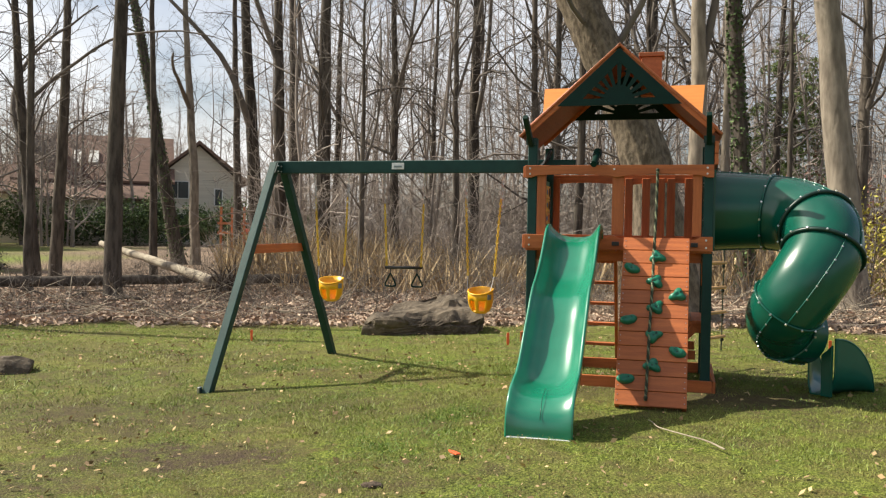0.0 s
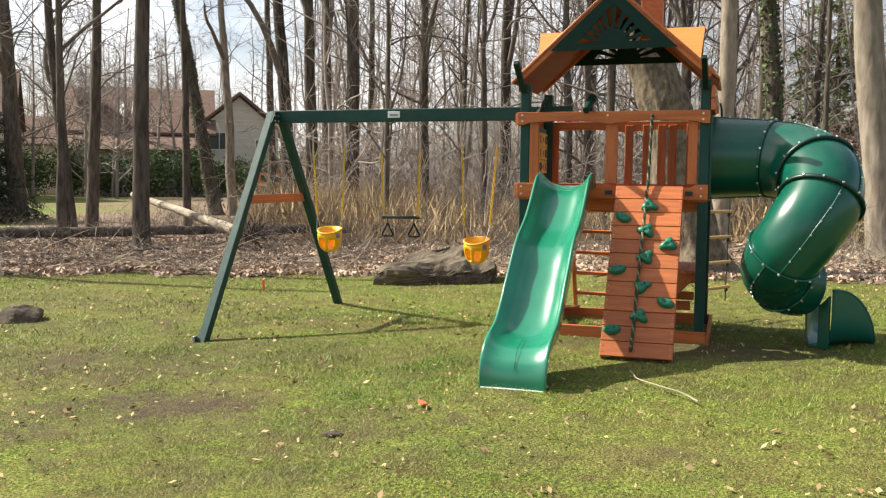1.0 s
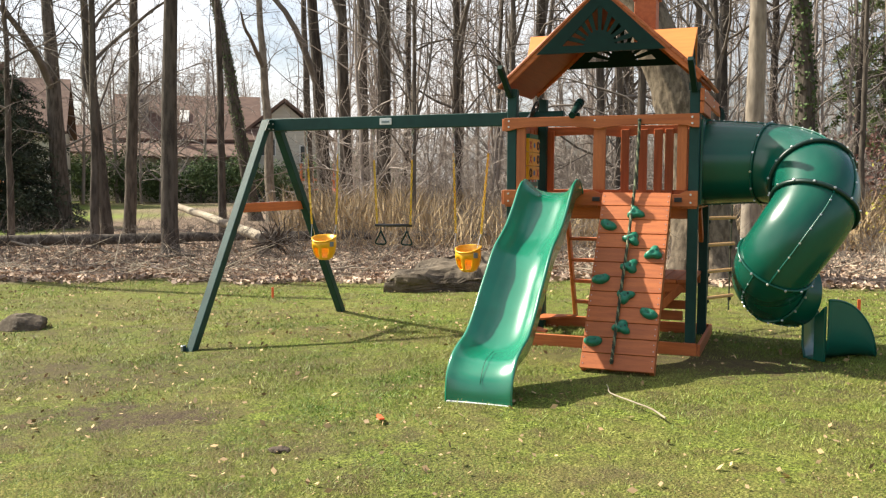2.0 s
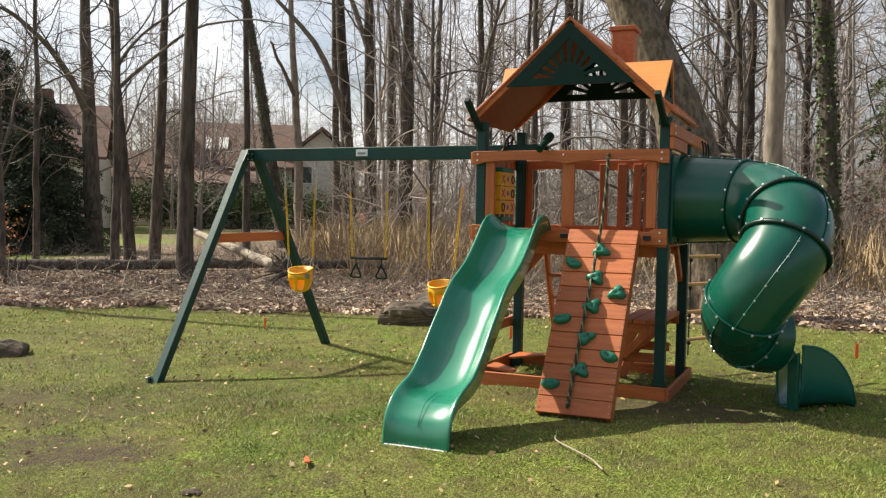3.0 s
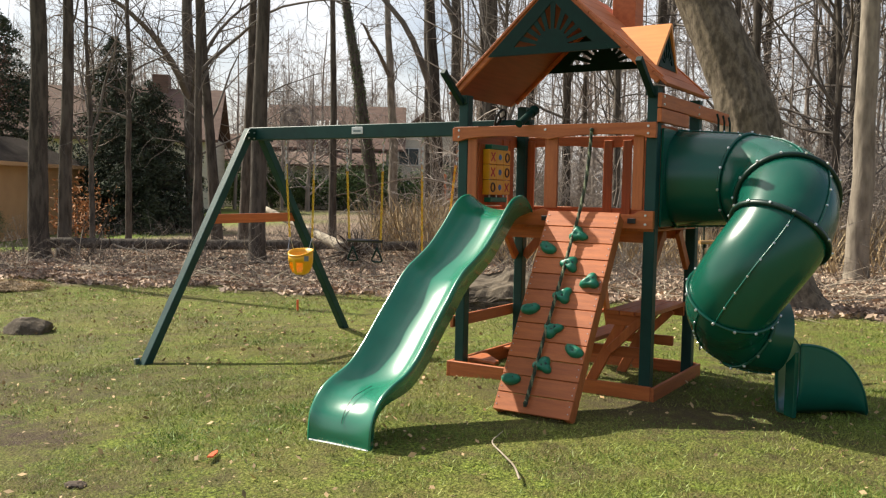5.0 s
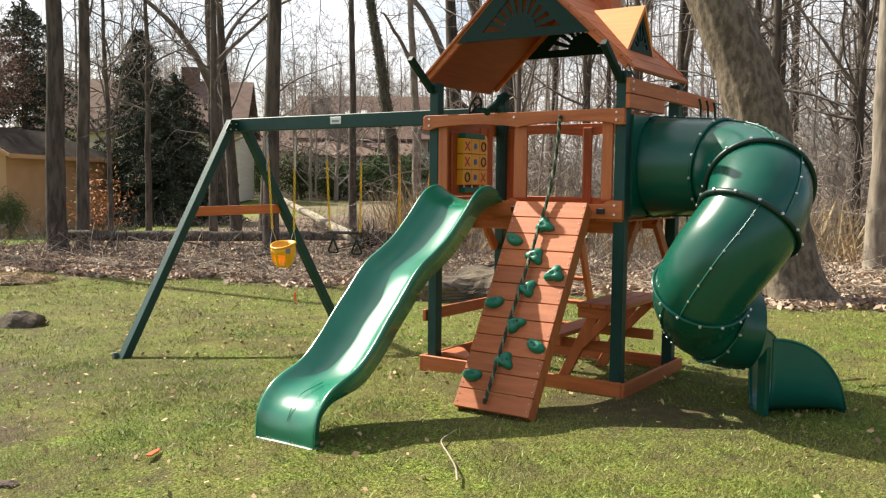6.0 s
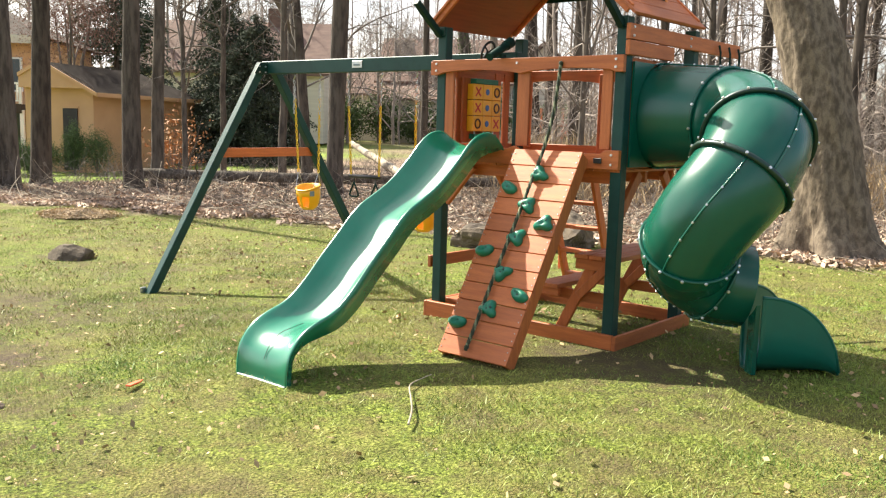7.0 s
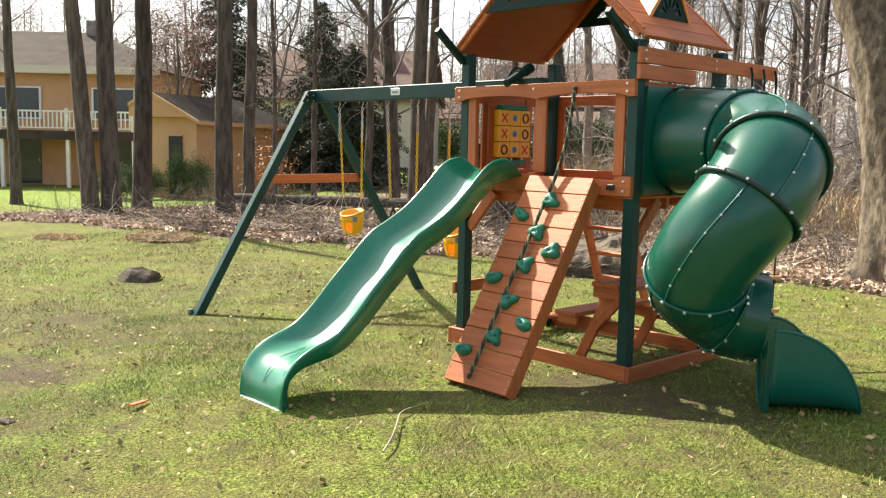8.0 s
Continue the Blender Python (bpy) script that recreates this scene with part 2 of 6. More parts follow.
def prism(outline, axis, lo, hi, bev=0.003):
    """A flat outline of (u, v) pushed out along an axis from lo to hi."""
    bm = bmesh.new()
    put = {"x": lambda u, v, w: (w, u, v), "y": lambda u, v, w: (u, w, v), "z": lambda u, v, w: (u, v, w)}[axis]
    a = [bm.verts.new(put(u, v, lo)) for u, v in outline]
    b = [bm.verts.new(put(u, v, hi)) for u, v in outline]
    bm.faces.new(a)
    bm.faces.new(b[::-1])
    n = len(a)
    for i in range(n):
        bm.faces.new((a[i], b[i], b[(i + 1) % n], a[(i + 1) % n]))
    bmesh.ops.recalc_face_normals(bm, faces=bm.faces)
    if bev:
        bmesh.ops.bevel(bm, geom=[e for e in bm.edges if len(e.link_faces) == 2 and e.calc_face_angle(0) > 0.6], offset=bev, segments=1, affect="EDGES")
    return bm


def frames_along(pts, up=Vector((0, 0, 1))):
    out, n = [], len(pts)
    prev = None
    for i in range(n):
        d = (pts[min(i + 1, n - 1)] - pts[max(i - 1, 0)]).normalized()
        if prev is None:
            s = d.cross(up if abs(d.dot(up)) < 0.95 else Vector((1, 0, 0))).normalized()
        else:
            s = (prev - d * prev.dot(d)).normalized()
        prev = s
        out.append((d, s, s.cross(d).normalized()))
    return out


def tube(pts, radii, sides=12, bm=None, cap=True):
    bm = bm or bmesh.new()
    pts = [Vector(p) for p in pts]
    if not hasattr(radii, "__len__"):
        radii = [radii] * len(pts)
    fr = frames_along(pts)
    rings = []
    for p, r, (d, s, u) in zip(pts, radii, fr):
        rings.append([bm.verts.new(p + (s * math.cos(a) + u * math.sin(a)) * r) for a in [2 * math.pi * k / sides for k in range(sides)]])
    for a, b in zip(rings, rings[1:]):
        for k in range(sides):
            bm.faces.new((a[k], a[(k + 1) % sides], b[(k + 1) % sides], b[k]))
    if cap:
        bm.faces.new(rings[0])
        bm.faces.new(rings[-1][::-1])
    bmesh.ops.recalc_face_normals(bm, faces=bm.faces)
    return bm


def catmull(ctrl, steps):
    c = [Vector(p) for p in ctrl]
    c = [c[0] * 2 - c[1]] + c + [c[-1] * 2 - c[-2]]
    out = []
    for i in range(1, len(c) - 2):
        p0, p1, p2, p3 = c[i - 1:i + 3]
        for k in range(steps):
            t = k / steps
            out.append(0.5 * ((2 * p1) + (p2 - p0) * t + (2 * p0 - 5 * p1 + 4 * p2 - p3) * t * t + (3 * p1 - p0 - 3 * p2 + p3) * t ** 3))
    out.append(c[-2].copy())
    return out


def disc(bm, at, normal, r, h, sides=8):
    q = Vector(normal).to_track_quat("Z", "Y").to_matrix().to_4x4()
    bmesh.ops.create_cone(bm, cap_ends=True, segments=sides, radius1=r, radius2=r * 0.8, depth=h, matrix=Matrix.Translation(at) @ q)
    return bm


class Soup:
    """Gathers many small triangles and quads for one mesh."""

    def __init__(self):
        self.v, self.f, self.n = [], [], 0

    def add(self, verts, faces):
        self.v.append(np.asarray(verts, dtype=np.float32))
        self.f.append(np.asarray(faces, dtype=np.int32) + self.n)
        self.n += len(verts)

    def mesh(self, name):
        me = bpy.data.meshes.new(name)
        v = np.concatenate(self.v)
        me.vertices.add(len(v))
        me.vertices.foreach_set("co", v.ravel())
        loops = np.concatenate([f.ravel() for f in self.f])
        sizes = np.concatenate([np.full(len(f), f.shape[1], dtype=np.int32) for f in self.f])
        me.loops.add(len(loops))
        me.loops.foreach_set("vertex_index", loops)
        me.polygons.add(len(sizes))
        starts = np.concatenate([[0], np.cumsum(sizes)[:-1]]).astype(np.int32)
        me.polygons.foreach_set("loop_start", starts)
        me.update(calc_edges=True)
        me.validate()
        return me

    def limb(self, pts, radii, sides):
        """A tapered limb along pts (n, 3)."""
        pts, n = np.asarray(pts, dtype=np.float64), len(pts)
        d = np.gradient(pts, axis=0)
        d /= np.linalg.norm(d, axis=1)[:, None] + 1e-9
        ref = np.array([0.31, 0.87, 0.12]) if abs(d[0][1]) < 0.8 else np.array([1.0, 0.1, 0.0])
        s = np.cross(d, ref)
        s /= np.linalg.norm(s, axis=1)[:, None] + 1e-9
        u = np.cross(s, d)
        a = np.arange(sides) * 2 * np.pi / sides
        ring = pts[:, None, :] + np.asarray(radii)[:, None, None] * (np.cos(a)[None, :, None] * s[:, None, :] + np.sin(a)[None, :, None] * u[:, None, :])
        idx = np.arange(n * sides).reshape(n, sides)
        nx = np.roll(idx, -1, axis=1)
        self.add(ring.reshape(-1, 3), np.stack([idx[:-1], nx[:-1], nx[1:], idx[1:]], axis=-1).reshape(-1, 4))

    def leaves(self, centres, size, rng, flat=0.0, aspect=0.55):
        """Small pointed leaves at the centres, turned at random; flat 1 lays them down."""
        n = len(centres)
        size = np.broadcast_to(size, (n,))[:, None]
        a = rng.normal(size=(n, 3))
        a[:, 2] *= 1 - flat
        a /= np.linalg.norm(a, axis=1)[:, None] + 1e-9
        b = rng.normal(size=(n, 3))
        b[:, 2] *= 1 - flat
        b -= a * (a * b).sum(1)[:, None]
        b /= np.linalg.norm(b, axis=1)[:, None] + 1e-9
        c = np.asarray(centres)
        v = np.stack([c - a * size, c + b * size * aspect, c + a * size, c - b * size * aspect], axis=1).reshape(-1, 3)
        self.add(v, np.arange(n * 4).reshape(n, 4))


# ---- ground ----
def lift(x, y):
    """Height of the ground: the lawn falls gently away from the tower."""
    x, y = np.asarray(x, dtype=float), np.asarray(y, dtype=float)
    z = -0.28 * (1 - np.exp(-np.clip(0.4 - x, 0, None) / 4.0)) - 0.02 * np.clip(-0.6 - y, 0, 6)
    z = z - 0.024 * np.clip(-12 - x, 0, 16) * np.exp(-np.clip(y - 14, 0, None) / 10)
    z = z * np.exp(-np.clip(np.hypot(x, y) - 45, 0, None) / 20)
    return z + 0.012 * np.sin(1.3 * x + 0.7 * y) * np.sin(0.9 * y - 0.5 * x) * (np.hypot(x, y) > 2.6)


EDGE_X, EDGE_Y = [-60, -22, -15, -10, -5, -2, 0, 2.0, 4.7, 12, 60], [-9, 1.0, 2.9, 4.2, 5.3, 6.2, 6.1, 6.0, 6.6, 8.8, 16]
BACK_X, BACK_Y = [-90, -60, -40, -30, -24, -20.5, -20], [150, 90, 46, 27, 16, 4, -10]


def in_woods(x, y):
    """1 under the trees, 0 on mown grass; soft in between."""
    x, y = np.asarray(x, dtype=float), np.asarray(y, dtype=float)
    w = 0.35 * np.sin(1.7 * x) + 0.22 * np.sin(4.1 * x + 1.0) + 0.2 * np.sin(2.3 * y)
    near = np.clip((y - np.interp(x, EDGE_X, EDGE_Y) + w) / 0.7 + 0.5, 0, 1)
    far = np.clip((y - np.interp(x, BACK_X, BACK_Y) + w) / 2.0 + 0.5, 0, 1)
    return near * far


def ground():
    m = bpy.data.materials.new("lawn_and_leaf_floor")
    m.use_nodes = True
    t = m.node_tree
    b = t.nodes["Principled BSDF"]
    b.inputs["Roughness"].default_value = 0.95
    b.inputs["Specular IOR Level"].default_value = 0.15
    tc = t.nodes.new("ShaderNodeTexCoord")

    def noise_ramp(scale, detail, stops):
        n = t.nodes.new("ShaderNodeTexNoise")
        n.inputs["Scale"].default_value, n.inputs["Detail"].default_value, n.inputs["Roughness"].default_value = scale, detail, 0.65
        t.links.new(tc.outputs["Object"], n.inputs["Vector"])
        r = t.nodes.new("ShaderNodeValToRGB")
        while len(r.color_ramp.elements) < len(stops):
            r.color_ramp.elements.new(0.5)
        for e, (p, c) in zip(r.color_ramp.elements, stops):
            e.position, e.color = p, (*c, 1)
        t.links.new(n.outputs["Fac"], r.inputs["Fac"])
        return r.outputs["Color"]

    def mix(fac, c1, c2):
        x = t.nodes.new("ShaderNodeMixRGB")
        t.links.new(fac, x.inputs["Fac"])
        t.links.new(c1, x.inputs["Color1"])
        t.links.new(c2, x.inputs["Color2"])
        return x.outputs["Color"]

    grass = noise_ramp(45, 6, [(0.36, (0.018, 0.022, 0.005)), (0.50, (0.108, 0.146, 0.020)), (0.64, (0.30, 0.335, 0.066))])
    dry = noise_ramp(60, 6, [(0.36, (0.026, 0.021, 0.008)), (0.52, (0.162, 0.156, 0.040)), (0.66, (0.43, 0.390, 0.135))])
    patch = noise_ramp(0.75, 8, [(0.42, (0, 0, 0)), (0.62, (0.85, 0.85, 0.85))])
    lawn = mix(patch, grass, dry)
    bare = noise_ramp(4.5, 10, [(0.47, (0, 0, 0)), (0.62, (0.92, 0.92, 0.92))])
    thatch = noise_ramp(70, 6, [(0.36, (0.020, 0.016, 0.007)), (0.54, (0.140, 0.122, 0.037)), (0.68, (0.34, 0.285, 0.105))])
    lawn = mix(bare, lawn, thatch)
    worn = noise_ramp(1.9, 10, [(0.50, (0, 0, 0)), (0.66, (0.85, 0.85, 0.85))])
    lawn = mix(worn, lawn, noise_ramp(90, 5, [(0.36, (0.026, 0.020, 0.011)), (0.62, (0.175, 0.142, 0.064))]))
    moss = noise_ramp(7.5, 9, [(0.50, (0, 0, 0)), (0.62, (0.42, 0.42, 0.42))])
    lawn = mix(moss, lawn, noise_ramp(80, 5, [(0.36, (0.016, 0.018, 0.006)), (0.62, (0.085, 0.088, 0.022))]))
    fresh_at = t.nodes.new("ShaderNodeAttribute")
    fresh_at.attribute_name = "fresh"
    lawn = mix(fresh_at.outputs["Fac"], lawn, noise_ramp(3, 7, [(0.36, (0.105, 0.165, 0.022)), (0.62, (0.200, 0.250, 0.048))]))
    litter = noise_ramp(28, 8, [(0.30, (0.060, 0.042, 0.031)), (0.48, (0.190, 0.135, 0.098)), (0.62, (0.32, 0.240, 0.175)), (0.78, (0.50, 0.41, 0.32))])
    wood = t.nodes.new("ShaderNodeAttribute")
    wood.attribute_name = "woods"
    soil_at = t.nodes.new("ShaderNodeAttribute")
    soil_at.attribute_name = "soil"
    soil = noise_ramp(50, 6, [(0.35, (0.032, 0.022, 0.015)), (0.65, (0.105, 0.076, 0.052))])
    col = mix(wood.outputs["Fac"], lawn, litter)
    crumb = noise_ramp(9, 9, [(0.36, (0.45, 0.45, 0.45)), (0.58, (1, 1, 1))])
    broken = t.nodes.new("ShaderNodeMath")
    broken.operation = "MULTIPLY"
    t.links.new(soil_at.outputs["Fac"], broken.inputs[0])
    t.links.new(crumb, broken.inputs[1])
    col = mix(broken.outputs[0], col, soil)
    t.links.new(col, b.inputs["Base Color"])
    n = t.nodes.new("ShaderNodeTexNoise")
    n.inputs["Scale"].default_value, n.inputs["Detail"].default_value = 55, 6
    t.links.new(tc.outputs["Object"], n.inputs["Vector"])
    bp = t.nodes.new("ShaderNodeBump")
    bp.inputs["Strength"].default_value, bp.inputs["Distance"].default_value = 0.9, 0.03
    t.links.new(n.outputs["Fac"], bp.inputs["Height"])
    t.links.new(bp.outputs["Normal"], b.inputs["Normal"])

    def steps(lo, hi, fine):
        mid = np.arange(lo, hi + 1e-6, fine)
        far = np.array([1, 3, 6, 10, 16, 25, 40, 70, 130, 260, 600, 1500, 3000.0])
        return np.concatenate([lo - far[::-1], mid, hi + far])

    xs, ys = steps(-17, 9, 0.16), steps(-10, 14, 0.16)
    gx, gy = np.meshgrid(xs, ys)
    gz = lift(gx, gy) + 0.03 * in_woods(gx, gy)
    s = Soup()
    idx = np.arange(gx.size).reshape(gx.shape)
    s.add(np.stack([gx, gy, gz], -1).reshape(-1, 3), np.stack([idx[:-1, :-1], idx[:-1, 1:], idx[1:, 1:], idx[1:, :-1]], -1).reshape(-1, 4))
    me = s.mesh("ground")
    a = me.attributes.new("woods", "FLOAT", "POINT")
    a.data.foreach_set("value", in_woods(gx, gy).ravel().astype(np.float32))
    a = me.attributes.new("fresh", "FLOAT", "POINT")
    a.data.foreach_set("value", (np.clip((-18.5 - gx) / 3.0, 0, 1) * np.clip((gy - 2.0) / 4.0, 0, 1) * (1 - in_woods(gx, gy))).ravel().astype(np.float32))
    spots = [(-1.90, -3.05, 0.90, 0.45, 1.0), (-3.4, -1.9, 1.7, 0.7, 0.7), (-4.8, -0.3, 1.8, 0.6, 0.45), (-4.6, -2.4, 1.6, 0.8, 0.5), (-2.2, -1.2, 2.2, 0.8, 0.45), (-0.6, -3.7, 1.6, 0.6, 0.35), (-5.8, 1.6, 2.5, 0.8, 0.3), (-2.95, -3.9, 0.75, 0.4, 0.8), (3.1, -0.9, 0.9, 0.35, 0.35), (-1.0, -1.2, 0.9, 0.3, 0.3), (1.9, 0.9, 0.9, 0.45, 0.45), (2.1, -0.25, 1.0, 0.5, 0.75), (2.3, 1.5, 0.4, 0.3, 0.7), (0.6, -0.3, 0.5, 0.3, 0.45), (-9.6, 2.2, 0.5, 0.3, 0.4), (-1.3, 0.5, 1.6, 0.5, 0.25), (1.2, 0.6, 0.8, 0.6, 0.35)]
    soil_v = np.zeros(gx.shape)
    for sx, sy, rx, ry, k in spots:
        q = np.hypot((gx - sx) / rx, (gy - sy) / ry) + 0.25 * np.sin(7 * gx + 2) * np.sin(6 * gy)
        soil_v = np.maximum(soil_v, k * np.clip(1.5 - q, 0, 1))
    a = me.attributes.new("soil", "FLOAT", "POINT")
    a.data.foreach_set("value", soil_v.ravel().astype(np.float32))
    return tagged(mesh_part("ground", me, m, None, "", True), "patchy spring lawn running into brown leaf-covered woodland floor", "ground", kind="structure")


ground()


# ---- play tower ----
W, D = 1.795, 1.20


def bolts(parent, spots, normal, r=0.011):
    for p in spots:
        part("bolt", disc(bmesh.new(), p, normal, r, 0.012), M_BOLT, parent)


def wavy_rail(x0, x1, z0, z1, dip):
    """A rail whose underside is cut in two shallow arches."""
    n = 32
    low = []
    for i in range(n + 1):
        u = i / n
        k = abs(math.sin(2 * math.pi * u)) ** 0.7 if 0.04 < u < 0.96 else 0
        low.append((x0 + (x1 - x0) * u, z0 + dip * k))
    return low + [(x1, z1), (x0, z1)]


def sunburst(width, height, rays=9):
    """Outlines of a gable panel: two rakes, a sill, rays and a half-round hub, as lists of (u, v)."""
    h, w = height, width / 2
    out = [("rake", [(-w, 0), (-w + 0.30 * w, 0), (0, h * 0.76), (0, h)]), ("rake", [(w, 0), (w - 0.30 * w, 0), (0, h * 0.76), (0, h)]),
           ("sill", [(-w * 0.84, 0), (w * 0.84, 0), (w * 0.76, h * 0.12), (-w * 0.76, h * 0.12)])]
    hub = [(w * 0.24 * math.cos(a), h * 0.10 + w * 0.24 * math.sin(a)) for a in [math.pi * k / 10 for k in range(11)]]
    out.append(("hub", hub))
    for k in range(rays):
        a = math.pi * (k + 1) / (rays + 1)
        d = Vector((math.cos(a), math.sin(a)))
        s = Vector((-d.y, d.x)) * w * 0.034
        reach = 1.0 / (abs(d.x) / (w * 0.80) + d.y / (h * 0.78))
        base, tip = d * w * 0.22, d * reach
        o = Vector((0, h * 0.08))
        out.append(("ray", [tuple(o + base - s * 0.7), tuple(o + tip - s * 1.3), tuple(o + tip + s * 1.3), tuple(o + base + s * 0.7)]))
    return out


def play_tower():
    t = thing("play_tower", (W / 2, D / 2, 0), "wooden play tower with green posts, orange-stained boards and gabled roof", "playset")
    for x in (0.02, W - 0.09):
        for y in (0.004, D - 0.094):
            part("post", box(x, x + 0.09, y, y + 0.09, -0.02, 2.43, 0.006), M_GREEN_WOOD, t, "dark green painted post")
    # front rails
    r = part("top_rail", prism(wavy_rail(0.0, W, 2.035, 2.155, 0.035), "y", -0.04, 0.0), M_RED["x"], t)
    bolts(r, [(x, -0.043, z) for x in (0.05, W - 0.06) for z in (2.07, 2.125)] + [(0.87, -0.043, 2.115)], (0, -1, 0))
    deck_rail = [(0, 1.335), (W, 1.335), (W, 1.475), (1.68, 1.475), (1.64, 1.445), (0.93, 1.445), (0.86, 1.478), (0.80, 1.455), (0.24, 1.455), (0.20, 1.475), (0, 1.475)]
    r = part("deck_rail", prism(deck_rail, "y", -0.04, 0.0), M_RED["x"], t)
    bolts(r, [(x, -0.043, z) for x in (0.05, W - 0.06) for z in (1.37, 1.44)], (0, -1, 0))
    part("bracket", box(0.86, 0.93, -0.056, -0.042, 1.375, 1.415, 0.003), M_BLACK, t, "black metal bracket")
    part("bracket", box(1.595, 1.66, -0.056, -0.042, 1.375, 1.415, 0.003), M_BLACK, t, "black metal bracket")
    for x0, x1 in ((0.115, 0.205), (0.85, 0.965), (1.605, 1.69)):
        part("upright", box(x0, x1, 0.002, 0.026, 1.477, 2.10), M_RED["z"], t)
    # back rails and slats
    part("top_rail", prism(wavy_rail(0.0, W, 2.02, 2.14, 0.035), "y", D, D + 0.04), M_RED["x"], t)
    part("deck_rail", box(0, W, D, D + 0.04, 1.335, 1.475), M_RED["x"], t)
    for x0 in (0.095, 0.895, 1.08, 1.235, 1.345, 1.53):
        part("slat", box(x0, x0 + 0.085, D - 0.026, D - 0.002, 1.36, 2.10), M_RED["z"], t)
    # side rails
    for x0, a, b in ((-0.018, -0.035, D + 0.035), (W - 0.05, 0.096, D - 0.096)):
        part("side_rail", box(x0, x0 + 0.035, a, b, 2.035, 2.145), M_RED["y"], t)
        part("deck_rail", box(x0, x0 + 0.035, a, b, 1.338, 1.47), M_RED["y"], t)
    for y0 in (0.14, 0.27, 0.82, 0.96):
        part("slat", box(0.002, 0.026, y0, y0 + 0.085, 1.36, 2.10), M_RED["z"], t)
    for y0 in (0.11, 1.0):
        part("slat", box(W - 0.03, W - 0.004, y0, y0 + 0.085, 1.36, 2.10), M_RED["z"], t)
    # floor
    n = 8
    for i in range(n):
        x0 = 0.005 + i * (W - 0.01) / n
        part("deck_board", box(x0 + 0.003, x0 + (W - 0.01) / n - 0.003, 0.002, D - 0.002, 1.315, 1.335, 0.002), M_RED["y"], t)
    for y0 in (0.11, 0.58, 1.05):
        part("joist", box(0.1, W - 0.1, y0, y0 + 0.04, 1.22, 1.315), M_RED["x"], t)
    for x, sx in ((0.095, 1),):
        for y0 in (0.03, D - 0.07):
            part("knee_brace", beam((x + sx * 0.02, y0 + 0.02, 0.98), (x + sx * 0.30, y0 + 0.02, 1.30), 0.04, 0.085), M_RED["z"], t)
    for x0, y, sy in ((W - 0.06, 0.10, 1), (W - 0.06, D - 0.1, -1), (0.05, 0.10, 1), (0.05, D - 0.1, -1)):
        part("knee_brace", beam((x0, y + sy * 0.02, 0.98), (x0, y + sy * 0.30, 1.30), 0.085, 0.04, up=(1, 0, 0)), M_RED["z"], t)
    # sand box boards and corner seats
    part("box_board", box(-0.005, W + 0.02, -0.035, 0.0, -0.06, 0.11), M_RED["x"], t)
    part("box_board", box(-0.005, W + 0.02, D, D + 0.035, -0.06, 0.11), M_RED["x"], t)
    for x0 in (-0.035, W + 0.022):
        part("box_board", box(x0, x0 + 0.03, -0.035, D + 0.035, -0.06, 0.107), M_RED["y"], t)
    part("corner_seat", prism([(0.1, 0.10), (0.42, 0.02), (0.42, 0.10), (0.16, 0.36), (0.10, 0.36)], "z", 0.112, 0.135), M_RED["x"], t)
    part("corner_seat", prism([(0.1, D - 0.10), (0.45, D - 0.02), (0.42, D - 0.12), (0.16, D - 0.42), (0.10, D - 0.42)], "z", 0.112, 0.135), M_RED["x"], t)
    part("low_side_board", box(-0.03, 0.002, 0.0, D, 0.40, 0.50), M_RED["y"], t)
    # roof
    apex, eave_z, half, y0, y1 = 3.335, 2.448, 0.972, -0.03, 1.14
    for s in (-1, 1):
        d = Vector((s * half, 0, eave_z - apex))
        n = 9
        nrm = Vector((s * (apex - eave_z), 0, half)).normalized()
        for i in range(n):
            a = Vector((W / 2, 0, apex)) + d * ((i + 0.015) / n)
            b = Vector((W / 2, 0, apex)) + d * ((i + 0.985) / n)
            m = Matrix(((*(b - a).normalized(), 0), (0, 1, 0, 0), (*nrm, 0), (0, 0, 0, 1))).transposed()
            m.translation = (a + b) / 2
            ln = (b - a).length / 2
            part("roof_board", box(-ln, ln, y0, y1, -0.022, 0.0, 0.003, m), M_ROOFWOOD, t, "" if i else "orange-stained roof board")
        # added lining whose colour carries the underside's shade
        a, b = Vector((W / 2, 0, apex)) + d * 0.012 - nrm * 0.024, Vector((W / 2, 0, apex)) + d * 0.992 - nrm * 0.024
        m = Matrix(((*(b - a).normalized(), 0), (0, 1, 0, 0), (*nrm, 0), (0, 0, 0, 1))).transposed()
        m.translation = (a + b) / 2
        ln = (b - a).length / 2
        part("roof_lining", box(-ln, ln, y0 + 0.06, y1 - 0.06, -0.010, 0.0, 0.002, m), M_LINING, t, "red lining under the roof boards, darkened for the shade there")
        part("rafter", beam(Vector((W / 2 + s * 0.03, y0 + 0.035, apex - 0.075)), Vector((W / 2 + s * half * 0.93, y0 + 0.035, eave_z + 0.03)), 0.03, 0.075), M_RED["x"], t)
        part("rafter", beam(Vector((W / 2 + s * 0.03, y1 - 0.035, apex - 0.075)), Vector((W / 2 + s * half * 0.93, y1 - 0.035, eave_z + 0.03)), 0.03, 0.075), M_RED["x"], t)
